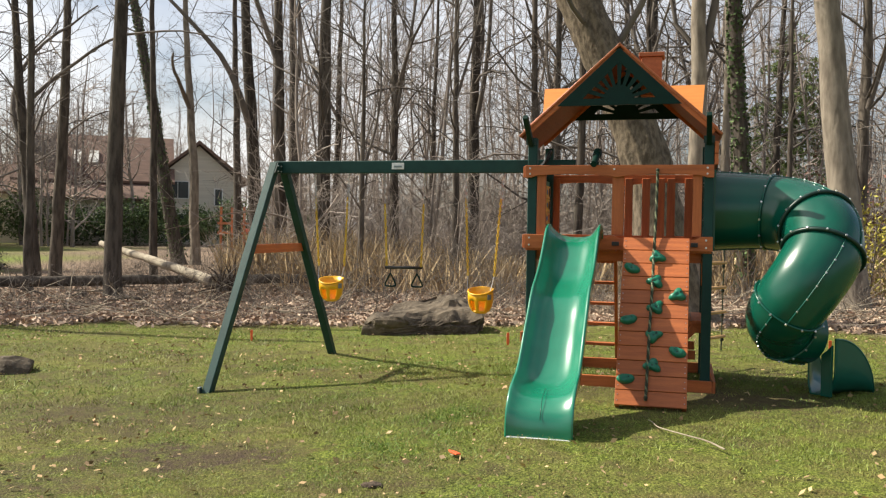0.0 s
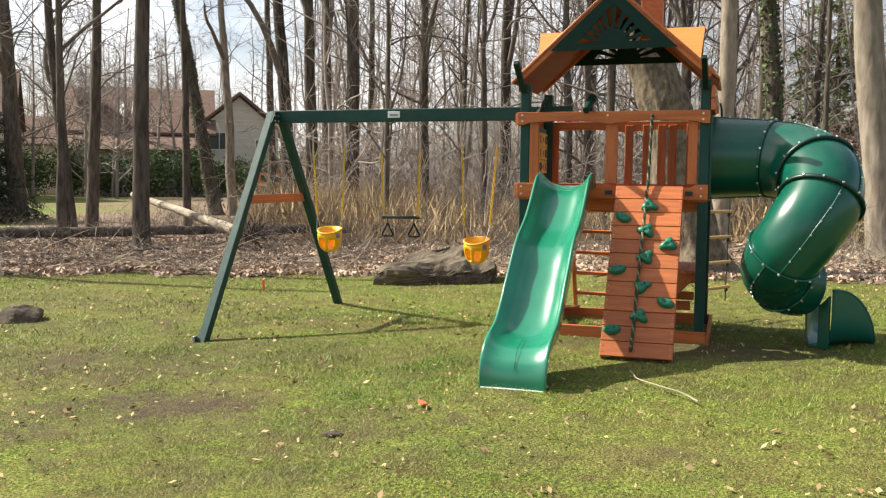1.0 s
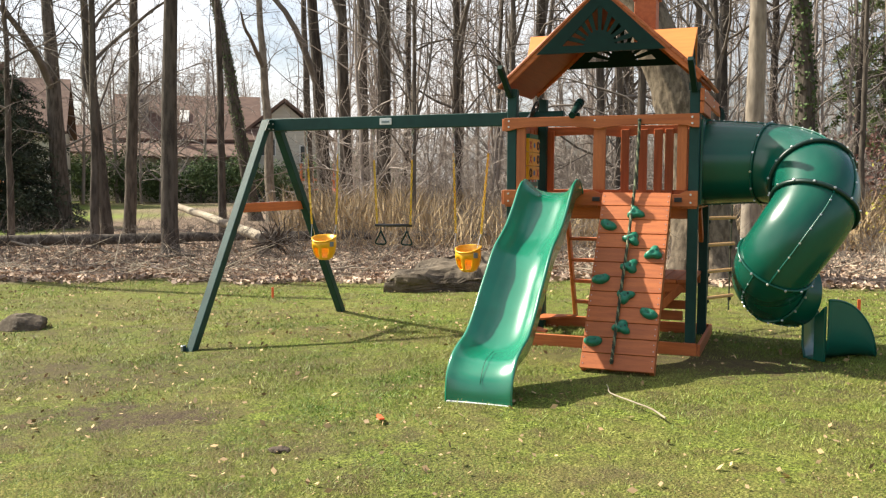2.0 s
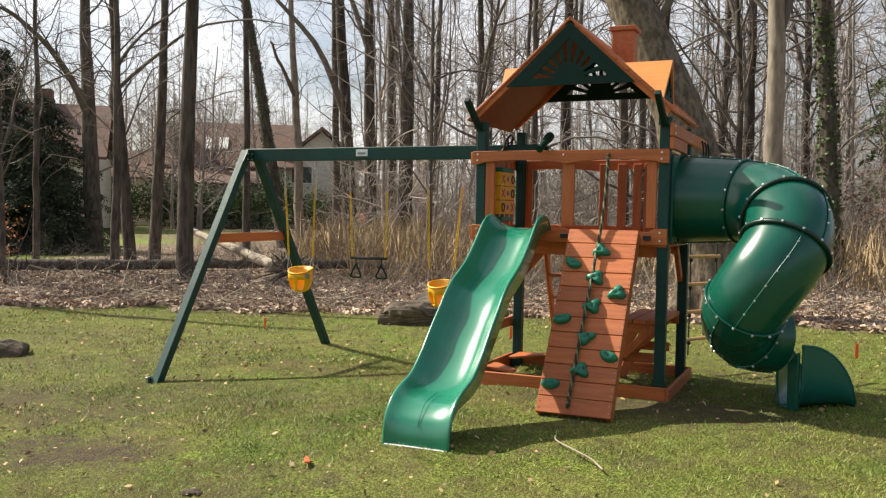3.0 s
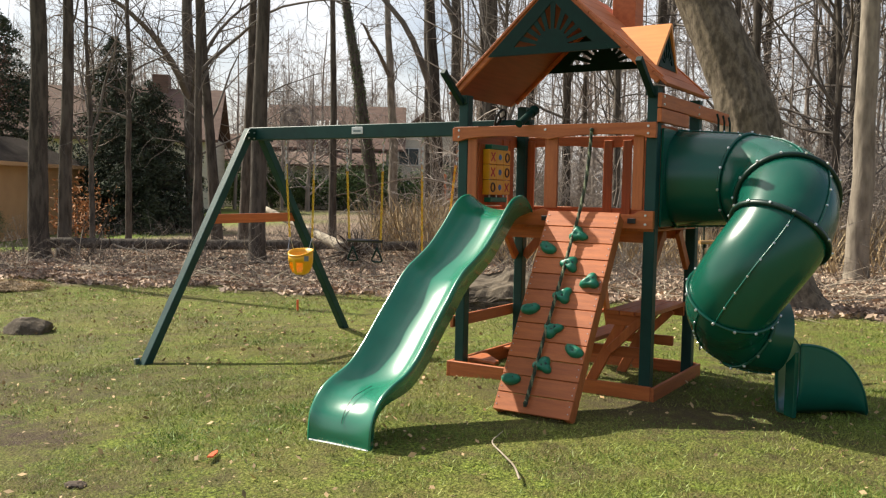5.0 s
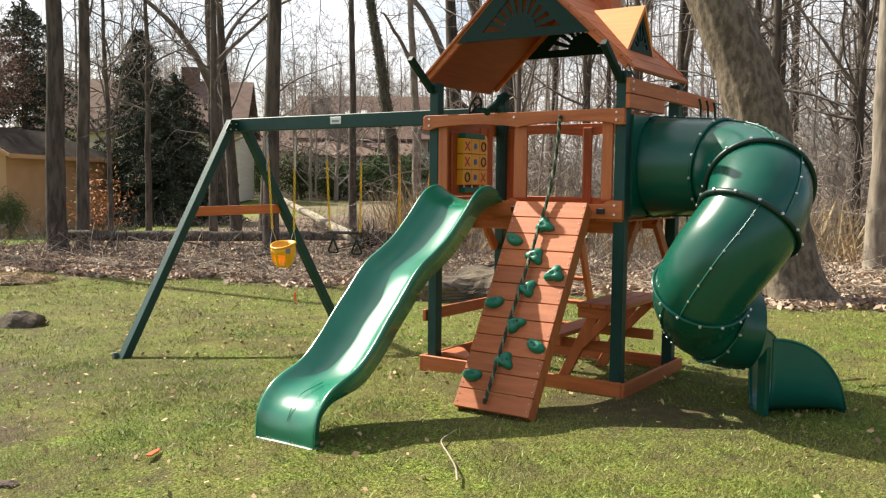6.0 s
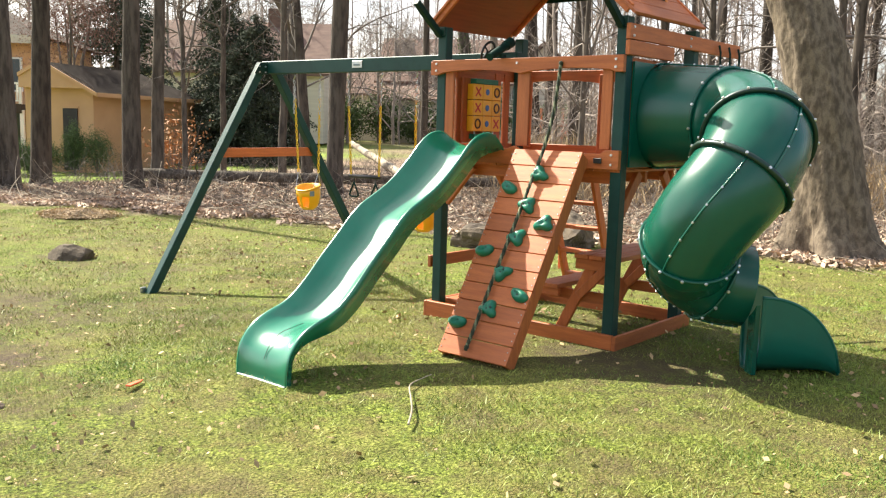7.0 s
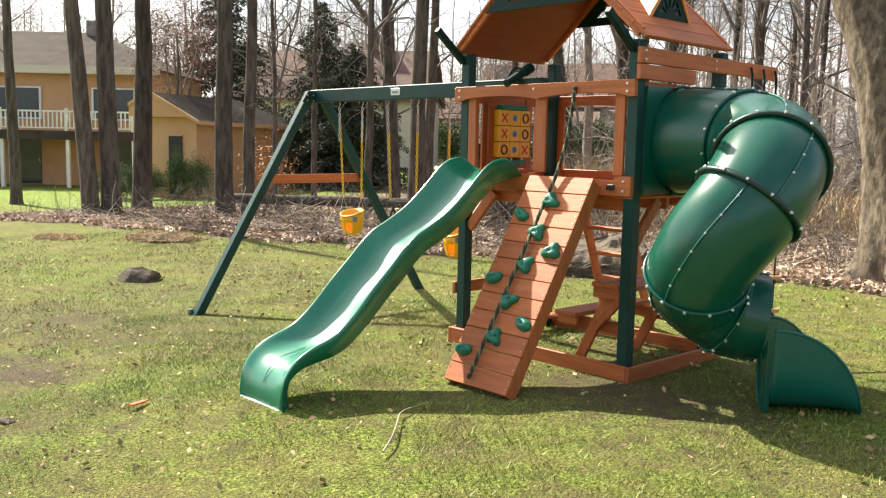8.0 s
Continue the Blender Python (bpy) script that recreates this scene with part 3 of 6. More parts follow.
    for y in (y0 + 0.004, y1 - 0.03):
        g = part("gable_panel", box(W / 2 - 0.02, W / 2 + 0.02, y, y + 0.01, apex - 0.10, apex - 0.06, 0), M_DKGREEN, t, "dark green sunburst gable panel")
        for name, o in sunburst(1.18, 0.55):
            th = {"rake": 0.020, "sill": 0.025, "hub": 0.022, "ray": 0.016}[name]
            back = {"rake": 0.002, "sill": 0.0, "hub": 0.0045, "ray": 0.007}[name]
            part(name, prism([(W / 2 + u, 2.735 + v) for u, v in o], "y", y + back, y + 0.002 + th, 0.0), M_DKGREEN, g)
    # dormers
    for s in (-1, 1):
        tip, base_in = W / 2 + s * 0.805, W / 2 + s * 0.36
        dz, hw, yc = 0.37, 0.27, 0.545
        top = 2.985
        for q in (-1, 1):
            bm = bmesh.new()
            low_x = W / 2 + s * 0.78
            up = Vector((0, q * 0.010, 0.012))
            c = [Vector((base_in, yc, top)), Vector((tip, yc, top)), Vector((low_x, yc + q * hw, top - dz)), Vector((W / 2 + s * 0.775, yc + q * hw, top - dz))]
            va = [bm.verts.new(p + up) for p in c[:3]]
            vb = [bm.verts.new(p - up) for p in c[:3]]
            bm.faces.new(va)
            bm.faces.new(vb[::-1])
            for i in range(3):
                bm.faces.new((va[i], va[(i + 1) % 3], vb[(i + 1) % 3], vb[i]))
            bmesh.ops.recalc_face_normals(bm, faces=bm.faces)
            part("dormer_roof", bm, M_DORMER, t, "pale orange dormer roof board")
        xf = W / 2 + s * 0.765
        face = part("dormer_panel", prism([(yc - hw * 0.93, top - dz + 0.01), (yc + hw * 0.93, top - dz + 0.01), (yc, top - 0.03)], "x", xf - 0.012, xf, 0.0), M_FLANGE, t, "dark green dormer panel")
        for name, o in sunburst(hw * 1.8, dz * 0.92, 5):
            th = {"rake": 0.012, "sill": 0.015, "hub": 0.013, "ray": 0.010}[name]
            part(name, prism([(yc + u, top - dz + 0.015 + v) for u, v in o], "x", xf + (0.0 if s > 0 else -0.012 - th), xf + (th if s > 0 else -0.012), 0.0), M_DKGREEN, face)
    # chimney
    cx, cy = 1.165, 0.97
    ch = part("chimney", box(cx - 0.105, cx + 0.105, cy - 0.105, cy + 0.105, 2.95, 3.36), M_ROOFWOOD, t)
    part("cap", box(cx - 0.13, cx + 0.13, cy - 0.13, cy + 0.13, 3.362, 3.405), M_ROOFWOOD, ch)
    # boards over the tube slide, running out behind the tower
    b = part("side_board", box(W + 0.002, W + 0.037, -0.03, 1.95, 2.265, 2.375), M_RED["y"], t)
    bolts(b, [(W + 0.04, y, z) for y in (0.02, 0.95) for z in (2.29, 2.35)], (1, 0, 0))
    part("side_board", box(W + 0.002, W + 0.037, -0.03, 0.68, 2.155, 2.258), M_RED["y"], t)
    # slanting green arms at the tops of the front posts
    for x in (0.05, W - 0.05):
        part("slanting_arm", beam((x, 0.0, 2.36), (x - 0.01, -0.30, 2.60), 0.05, 0.05), M_DKGREEN, t)
        part("arm_bracket", box(x - 0.05, x + 0.05, -0.012, 0.004, 2.36, 2.43, 0.002), M_FLANGE, t)
    settle(t)
    return t


play_tower()


# ---- wave slide ----
def wave_slide():
    t = thing("wave_slide", (0.53, -2.2, 0), "glossy green plastic wave slide leaning from tower to lawn", "slide")
    rim = [(-0.06, 1.46), (-0.17, 1.555), (-0.29, 1.572), (-0.44, 1.517), (-0.637, 1.341), (-0.824, 1.192), (-1.006, 1.092), (-1.124, 1.034), (-1.238, 0.948), (-1.35, 0.839),
           (-1.512, 0.689), (-1.644, 0.555), (-1.772, 0.445), (-1.873, 0.386), (-2.019, 0.338), (-2.138, 0.275), (-2.225, 0.171), (-2.252, 0.06), (-2.256, -0.05)]
    depth = [0.05, 0.12, 0.155, 0.155, 0.145, 0.14, 0.135, 0.135, 0.135, 0.135, 0.13, 0.125, 0.12, 0.11, 0.09, 0.06, 0.03, 0.012, 0.008]
    rim_s = catmull([(0, y, z) for y, z in rim], 4)
    dep = catmull([(d, 0, 0) for d in depth], 4)
    n = len(rim_s)
    half = 0.245
    # cross-section: outer lip, rim, inner wall, bed, and back
    prof = [(-1.00, -1.25), (-1.03, -0.20), (-1.045, -0.03), (-1.0, 0.03), (-0.955, 0.0), (-0.885, -0.17), (-0.79, -0.40), (-0.68, -0.62), (-0.54, -0.81), (-0.36, -0.94), (-0.18, -0.99), (0, -1.0)]
    prof = prof + [(-a, b) for a, b in prof[-2::-1]]
    bm = bmesh.new()
    rows = []
    for i in range(n):
        p = rim_s[i]
        d = (rim_s[min(i + 1, n - 1)] - rim_s[max(i - 1, 0)]).normalized()
        nrm = Vector((0, d.z, -d.y)) if d.y < 0 else Vector((0, -d.z, d.y))
        nrm = Vector((0, -abs(d.z), abs(d.y))).normalized() if d.y < 0 else nrm
        row = []
        for a, b in prof:
            outer = b < -1.1
            k = b * dep[i].x if not outer else -(max(dep[i].x, 0.03) + 0.016)
            row.append(bm.verts.new((0.525 + a * half, p.y + nrm.y * k, max(p.z + nrm.z * k, -0.06))))
        rows.append(row)
    for r0, r1 in zip(rows, rows[1:]):
        for j in range(len(prof) - 1):
            bm.faces.new((r0[j], r0[j + 1], r1[j + 1], r1[j]))
    bmesh.ops.recalc_face_normals(bm, faces=bm.faces)
    ch = part("chute", bm, M_PLASTIC, t, "", True)
    so = ch.modifiers.new("thickness", "SOLIDIFY")
    so.thickness, so.offset = 0.012, -1
    # moulded centre crease of the run-out, its shade drawn as a dark tube
    part("centre_rib", tube(catmull([(0.525, -1.90, 0.284), (0.528, -2.00, 0.270), (0.530, -2.11, 0.248), (0.532, -2.19, 0.184), (0.532, -2.238, 0.10)], 4), [0.0022] * 17, 6), M_FLANGE, t, "dark line drawn for the shade in the moulded crease")
    part("foot_edge", box(0.285, 0.765, -2.266, -2.246, -0.05, -0.030, 0.004), M_LABEL, t, "pale strip along the lower edge")
    settle(t)
    return t


wave_slide()


# ---- rock climbing wall ----
HOLDS = ((0.52, 0.128, 0), (0.15, 0.204, 1), (0.51, 0.282, 0), (0.84, 0.362, 0), (0.53, 0.440, 0), (0.14, 0.518, 1), (0.51, 0.608, 0), (0.855, 0.695, 1), (0.51, 0.776, 0), (0.14, 0.858, 1))


def hold_mesh(kind, seed):
    rng = random.Random(seed)
    bm = bmesh.new()
    bmesh.ops.create_icosphere(bm, subdivisions=3, radius=1.0)
    for v in bm.verts:
        a = math.atan2(v.co.y, v.co.x)
        if kind:
            k = 1 + 0.10 * math.cos(2 * a + 0.4) + 0.05 * math.sin(3 * a)
            sx, sy = 0.072, 0.050
        else:
            k = 1 + 0.27 * math.cos(3 * a + rng.random() * 0.02 + seed)
            sx, sy = 0.070, 0.058
        dent = 1 - 0.45 * math.exp(-((v.co.x * 1.0) ** 2 + (v.co.y + 0.1) ** 2) / 0.09)
        z = max(v.co.z, -0.1) * 0.052 * (dent if v.co.z > 0 else 1)
        v.co = (v.co.x * k * sx, v.co.y * k * sy, z + 0.010 * noise.noise(v.co * 2.5 + Vector((seed, 0, 0))) + 0.005 * noise.noise(v.co * 6))
    return bm


def rock_wall():
    t = thing("climbing_wall", (1.28, -1.0, 0), "slanting orange-stained plank climbing wall with green grips", "climbing wall")
    top, bot = Vector((0, -0.185, 1.462)), Vector((0, -1.045, 0.028))
    d = (bot - top)
    ln = d.length
    dn = d / ln
    nrm = Vector((0, dn.z, -dn.y))
    if nrm.y > 0:
        nrm = -nrm
    x0, x1 = 0.985, 1.585
    m0 = Matrix(((1, 0, 0, 0), (*dn, 0), (*nrm, 0), (0, 0, 0, 1))).transposed()
    m0.translation = Vector((x0, top.y, top.z))
    n = 12
    rng = random.Random(4)
    for i in range(n):
        a, b = ln * i / n, ln * (i + 1) / n
        off = rng.uniform(-0.001, 0.002)
        pk = part("plank", box(0, x1 - x0, a + 0.003, b - 0.003, -0.022 + off, off, 0.003, m0), M_RED["x"], t)
        for x in (0.02, x1 - x0 - 0.02):
            for v in (0.3, 0.7):
                part("screw", disc(bmesh.new(), m0 @ Vector((x, a + (b - a) * v, 0.003)), nrm, 0.005, 0.003, 6), M_STEEL, pk)
    for x in (0.0, x1 - x0 - 0.04):
        part("stringer", box(x + 0.002, x + 0.038, 0.01, ln - 0.002, -0.115, -0.023, 0.003, m0), M_RED["z"], t)
    # grips
    for k, (u, v, kind) in enumerate(HOLDS):
        h = part("grip", hold_mesh(kind, k), M_HOLD, t, "", True)
        turn = Matrix.Rotation(rng.uniform(-0.5, 0.5), 4, "Z")
        h.matrix_local = Matrix.Translation(-t.location) @ m0 @ Matrix.Translation((u * (x1 - x0), v * ln, 0.004)) @ Matrix.Diagonal((1, -1, 1, 1)) @ turn
        h["placed"] = 1
        part("bolt", disc(bmesh.new(), (0, -0.006, 0.030), (0, 0, 1), 0.010, 0.008), M_FLANGE, h)
        # two dark discs paint the shade inside the grip's finger holes
        for sx in (-1, 1):
            part("finger_hole", disc(bmesh.new(), (sx * 0.030, 0.010, 0.038), (sx * 0.3, 0.2, 1), 0.011, 0.012), M_FLANGE, h, "dark disc drawn for the shade in a finger hole")
    inv = Matrix.Translation(-t.location)
    for c in t.children:
        if "placed" in c:
            del c["placed"]
        else:
            c.matrix_parent_inverse = inv
    return m0, ln


WALL_M, WALL_LEN = rock_wall()


def climbing_rope():
    t = thing("climbing_rope", (1.28, -0.05, 2.1), "knotted dark rope hanging from top rail down climbing wall", "rope")
    pts = [Vector((1.278, -0.050, 2.115)), Vector((1.277, -0.075, 1.95)), Vector((1.275, -0.13, 1.70))]
    pts += [WALL_M @ Vector((u * 0.6, v * WALL_LEN, 0.035)) for u, v in ((0.475, 0.02), (0.47, 0.15), (0.468, 0.3), (0.46, 0.45), (0.45, 0.6), (0.445, 0.75), (0.44, 0.9), (0.435, 0.975))]
    c = catmull(pts, 14)
    for k in (0, 1, 2):
        fr = frames_along(c)
        helix = [p + (s * math.cos(i * 0.9 + k * 2.094) + u * math.sin(i * 0.9 + k * 2.094)) * 0.0068 for i, (p, (d, s, u)) in enumerate(zip(c, fr))]
        part("strand", tube(helix, 0.0082, 6), M_ROPEPALE if k == 2 else M_ROPE, t, "", True)
    for i in (1, 137):
        bm = bmesh.new()
        bmesh.ops.create_icosphere(bm, subdivisions=2, radius=0.018, matrix=Matrix.Translation(c[i]))
        part("knot", bm, M_ROPE, t, "", True)
    settle(t)


climbing_rope()


# ---- tube slide ----
TUBE_CTRL = [(1.72, 0.56, 1.735), (2.02, 0.555, 1.735), (2.34, 0.52, 1.725), (2.60, 0.36, 1.67), (2.745, 0.08, 1.55), (2.74, -0.15, 1.34), (2.60, -0.26, 1.10), (2.46, -0.22, 0.88), (2.41, -0.05, 0.755), (2.43, 0.06, 0.668), (2.51, 0.16, 0.600), (2.665, 0.275, 0.570)]


def tube_r(i):
    return float(np.interp(i, [0, 20, 38, 50, 110], [0.395, 0.355, 0.345, 0.335, 0.285]))




def tube_slide():
    t = thing("tube_slide", (2.4, 0.1, 0), "dark green plastic spiral tube slide with bolted flanges", "tube slide")
    steps = 10
    c = catmull(TUBE_CTRL, steps)
    fr = frames_along(c)
    joints = [0, 20, 38, 50, 70, 97, 110]
    # where each section's lengthwise seam runs
    marks = {2: Vector((3.03, -0.44, 1.32)), 3: Vector((2.85, -0.47, 1.40)), 4: Vector((2.30, -0.50, 0.80))}
    for j, (a, b) in enumerate(zip(joints, joints[1:])):
        q1 = math.pi / 2
        if j in marks:
            k = b if j == 2 else a
            q1 = math.atan2((marks[j] - c[k]).dot(fr[k][2]), (marks[j] - c[k]).dot(fr[k][1]))
        bm = bmesh.new()
        rings = []
        for i in range(a, b + 1):
            d, s, u = fr[i]
            rings.append([bm.verts.new(c[i] + (s * math.cos(q) + u * math.sin(q)) * tube_r(i)) for q in [2 * math.pi * k / 40 for k in range(40)]])
        for r0, r1 in zip(rings, rings[1:]):
            for k in range(40):
                bm.faces.new((r0[k], r0[(k + 1) % 40], r1[(k + 1) % 40], r1[k]))
        bmesh.ops.recalc_face_normals(bm, faces=bm.faces)
        part("tube_section", bm, M_TUBE, t, "", True)
        # lengthwise seams, each with its bolts
        for q0 in (q1, q1 + math.pi):
            seam = []
            for i in range(a, b + 1):
                d, s, u = fr[i]
                seam.append(c[i] + (s * math.cos(q0) + u * math.sin(q0)) * (tube_r(i) + 0.006))
            sm = part("seam", tube(seam, 0.0065, 6), M_SCOOP, t, "pale moulded seam", True)
            for i in range(a + 2, b - 1, 3):
                d, s, u = fr[i]
                o = s * math.cos(q0) + u * math.sin(q0)
                part("bolt", disc(bmesh.new(), c[i] + o * (tube_r(i) + 0.013), o, 0.009, 0.010), M_BOLT, sm)
    for j in joints[:-1]:
        d, s, u = fr[j]
        bm = bmesh.new()
        rad = tube_r(j)
        thick = j in (38, 50)
        hw, lip = (0.016, 0.032) if thick else (0.009, 0.024)
        prof = [(rad - 0.004, -hw), (rad + lip - 0.004, -hw), (rad + lip, 0.0), (rad + lip - 0.004, hw), (rad - 0.004, hw)]
        rings = []
        for k in range(48):
            q = 2 * math.pi * k / 48
            o = s * math.cos(q) + u * math.sin(q)
            rings.append([bm.verts.new(c[j] + o * r + d * h) for r, h in prof])
        for k in range(48):
            r0, r1 = rings[k], rings[(k + 1) % 48]
            for i in range(len(prof)):
                bm.faces.new((r0[i], r0[(i + 1) % len(prof)], r1[(i + 1) % len(prof)], r1[i]))
        bmesh.ops.recalc_face_normals(bm, faces=bm.faces)
        f = part("flange", bm, M_FLANGE if thick else M_TUBE, t, "dark bolted flange ring" if thick else "green bolted flange ring", True)
        for k in range(14):
            q = 2 * math.pi * (k + 0.5) / 14
            o = s * math.cos(q) + u * math.sin(q)
            part("bolt", disc(bmesh.new(), c[j] + o * (rad + lip + 0.003), o, 0.011, 0.012), M_BOLT, f)
    # square mounting plate on the tower
    plate = []
    for q in range(32):
        a = 2 * math.pi * q / 32
        plate.append((0.56 + (tube_r(0) + 0.01) * math.cos(a), 1.735 + (tube_r(0) + 0.01) * math.sin(a)))
    bm = bmesh.new()
    sq = []
    for q in range(32):
        a = 2 * math.pi * q / 32
        k = 0.425 / max(abs(math.cos(a)), abs(math.sin(a)))
        sq.append((0.56 + k * math.cos(a) * 1.1, 1.735 + k * math.sin(a) * 0.90))
    lo = [bm.verts.new((W + 0.002, y, z)) for y, z in plate]
    hi = [bm.verts.new((W + 0.002, y, z)) for y, z in sq]
    lo2 = [bm.verts.new((W + 0.020, y, z)) for y, z in plate]
    hi2 = [bm.verts.new((W + 0.020, y, z)) for y, z in sq]
    for q in range(32):
        w = (q + 1) % 32
        for f4 in ((lo[q], lo[w], hi[w], hi[q]), (lo2[q], hi2[q], hi2[w], lo2[w]), (hi[q], hi[w], hi2[w], hi2[q]), (lo[q], lo2[q], lo2[w], lo[w])):
            bm.faces.new(f4)
    bmesh.ops.recalc_face_normals(bm, faces=bm.faces)
    part("mounting_plate", bm, M_TUBE, t)
    # upright plate that carries the tube's mouth
    cm = Matrix(((-0.7317, 0.6816, 0, 2.705), (0.6816, 0.7317, 0, 0.172), (0, 0, 1, 0), (0, 0, 0, 1)))
    bm = prism([(-0.12, 0.02), (-0.12, 0.40), (-0.17, 0.44), (-0.226, 0.50), (-0.224, 0.02)], "y", -0.02, 0.012, 0.003)
    bmesh.ops.transform(bm, matrix=cm, verts=bm.verts)
    bmesh.ops.recalc_face_normals(bm, faces=bm.faces)
    part("back_plate", bm, M_TUBE, t, "dark green plate under the tube's mouth")
    # open run-out scoop
    ex, h = Vector((2.715, 0.183, 0)), Vector((0.68, 0.73, 0)).normalized()
    side = Vector((-h.y, h.x, 0))
    bm = bmesh.new()
    rows, nn, mm = [], 16, 20
    for i in range(nn + 1):
        f = i / nn
        top = 0.54 * max(1 - f ** 2.2, 0.0) ** 0.60
        flare = 0.240 + 0.03 * f
        o = Vector((ex.x, ex.y, 0.03)) + h * (0.56 * f)
        row = []
        for j in range(mm + 1):
            q = j / mm
            a = math.pi * q
            # a U-shaped section, its walls as high as top
            x = -math.cos(a) * flare
            z = -0.01 + max(0.0, abs(math.cos(a)) - 0.35) / 0.65 * (top + 0.03) * (0.93 if q < 0.5 else 0.99) if abs(math.cos(a)) > 0.35 else -0.01
            across = x if abs(math.cos(a)) < 0.35 else math.copysign(flare * min(1, 0.8 + 0.2 * (abs(math.cos(a)) - 0.35) / 0.25), x)
            if across > 0:
                across *= 0.15 + 0.85 * min(1.0, f * 1.6)
            row.append(bm.verts.new(o + side * across + Vector((0, 0, z))))
        rows.append(row)
    for r0, r1 in zip(rows, rows[1:]):
        for j in range(mm):
            bm.faces.new((r0[j], r0[j + 1], r1[j + 1], r1[j]))
    lips = [[r[e].co.copy() for r in rows] for e in (0, -1)]
    bmesh.ops.recalc_face_normals(bm, faces=bm.faces)
    sc = part("run_out_scoop", bm, M_SCOOP, t, "open green run-out scoop on the grass", True)
    so = sc.modifiers.new("thickness", "SOLIDIFY")
    so.thickness, so.offset = 0.014, 0
    for lip in lips:
        part("rim", tube(lip, 0.012, 8), M_SCOOP, sc, "rolled green rim", True)
    settle(t)


tube_slide()


# ---- swing frame ----
A_TOP = Vector((-2.99, 0.63, 2.19))


def swing_frame():
    t = thing("swing_frame", (-1.5, 0.63, -0.1), "dark green timber swing frame with A-shaped end legs", "swing frame")
    b = part("top_beam", box(-3.04, 0.42, 0.585, 0.675, 2.125, 2.262, 0.006), M_GREEN_WOOD, t)
    lb = part("maker_plate", box(-1.60, -1.46, 0.578, 0.584, 2.165, 2.235, 0.002), M_LABEL, b, "small white maker's plate")
    part("mark", box(-1.575, -1.485, 0.574, 0.577, 2.185, 2.205, 0), M_LABELINK, lb)
    foot_f, foot_b = Vector((-3.03, -0.87, -0.22)), Vector((-2.95, 2.24, -0.20))
    part("leg", beam(foot_f, A_TOP + Vector((-0.02, -0.06, 0.04)), 0.09, 0.09, 0.006, up=(1, 0, 0)), M_GREEN_WOOD, t)
    part("leg", beam(foot_b, A_TOP + Vector((0.03, 0.07, 0.0)), 0.09, 0.09, 0.006, up=(1, 0, 0)), M_GREEN_WOOD, t)
    k = 0.385
    p, q = A_TOP + (foot_f - A_TOP) * k, A_TOP + (foot_b - A_TOP) * k
    part("cross_brace", beam(p + Vector((0.0, -0.06, 0)), q + Vector((0.0, 0.1, 0.0)), 0.035, 0.10), M_RED["y"], t, "orange-stained cross brace")
    pl = part("corner_plate", prism([(0.40, 2.12), (0.86, 2.12), (0.78, 2.24), (0.48, 2.24)], "x", -2.935, -2.925, 0.0), M_FLANGE, t)
    bolts(pl, [(-2.920, y, z) for y in (0.47, 0.55, 0.71, 0.79) for z in (2.14, 2.20)], (1, 0, 0), 0.009)
    part("foot_stake", box(-3.10, -3.075, -0.92, -0.86, -0.25, -0.10, 0.002), M_STEEL, t, "steel ground stake")
    settle(t)


swing_frame()


def chain_mesh(p, q, r=0.0045, link=0.034):
    bm = bmesh.new()
    p, q = Vector(p), Vector(q)
    d = (q - p)
    n = max(2, int(d.length / link))
    dn = d.normalized()
    s = dn.cross(Vector((0.2, 1, 0.1))).normalized()
    u = s.cross(dn)
    for i in range(n):
        o = p + d * ((i + 0.5) / n)
        e = s if i % 2 else u
        loop = []
        for k in range(6):
            a = 2 * math.pi * k / 6
            loop.append(o + dn * math.cos(a) * link * 0.62 + e * math.sin(a) * 0.012)
        for k in range(6):
            a, b = loop[k], loop[(k + 1) % 6]
            tube([a, b], r, 3, bm, False)
    return bm


def hanger(t, top, bottom, cut, spare=0.0):
    """A bare steel chain above, a yellow coated one below, with a hook on the beam and perhaps spare links."""
    top, bottom = Vector(top), Vector(bottom)
    mid = top + (bottom - top) * cut
    part("hook", tube(catmull([top + Vector((0, 0, 0.07)), top + Vector((0.015, 0, 0.045)), top + Vector((0, 0, 0.02)), top + Vector((-0.012, 0, 0.0)), top], 5), 0.006, 6), M_STEEL, t, "steel swing hook")
    part("chain", chain_mesh(top, mid, 0.0038), M_STEEL, t, "bare steel chain")
    part("sleeve", chain_mesh(mid, bottom, 0.0058), M_YCHAIN, t, "yellow coated chain")
    if spare:
        q = top + (bottom - top) * 0.06
        part("spare_chain", chain_mesh(q + Vector((0.012, -0.012, 0)), q + Vector((0.016, -0.016, -spare)), 0.0038), M_STEEL, t, "spare end of steel chain")


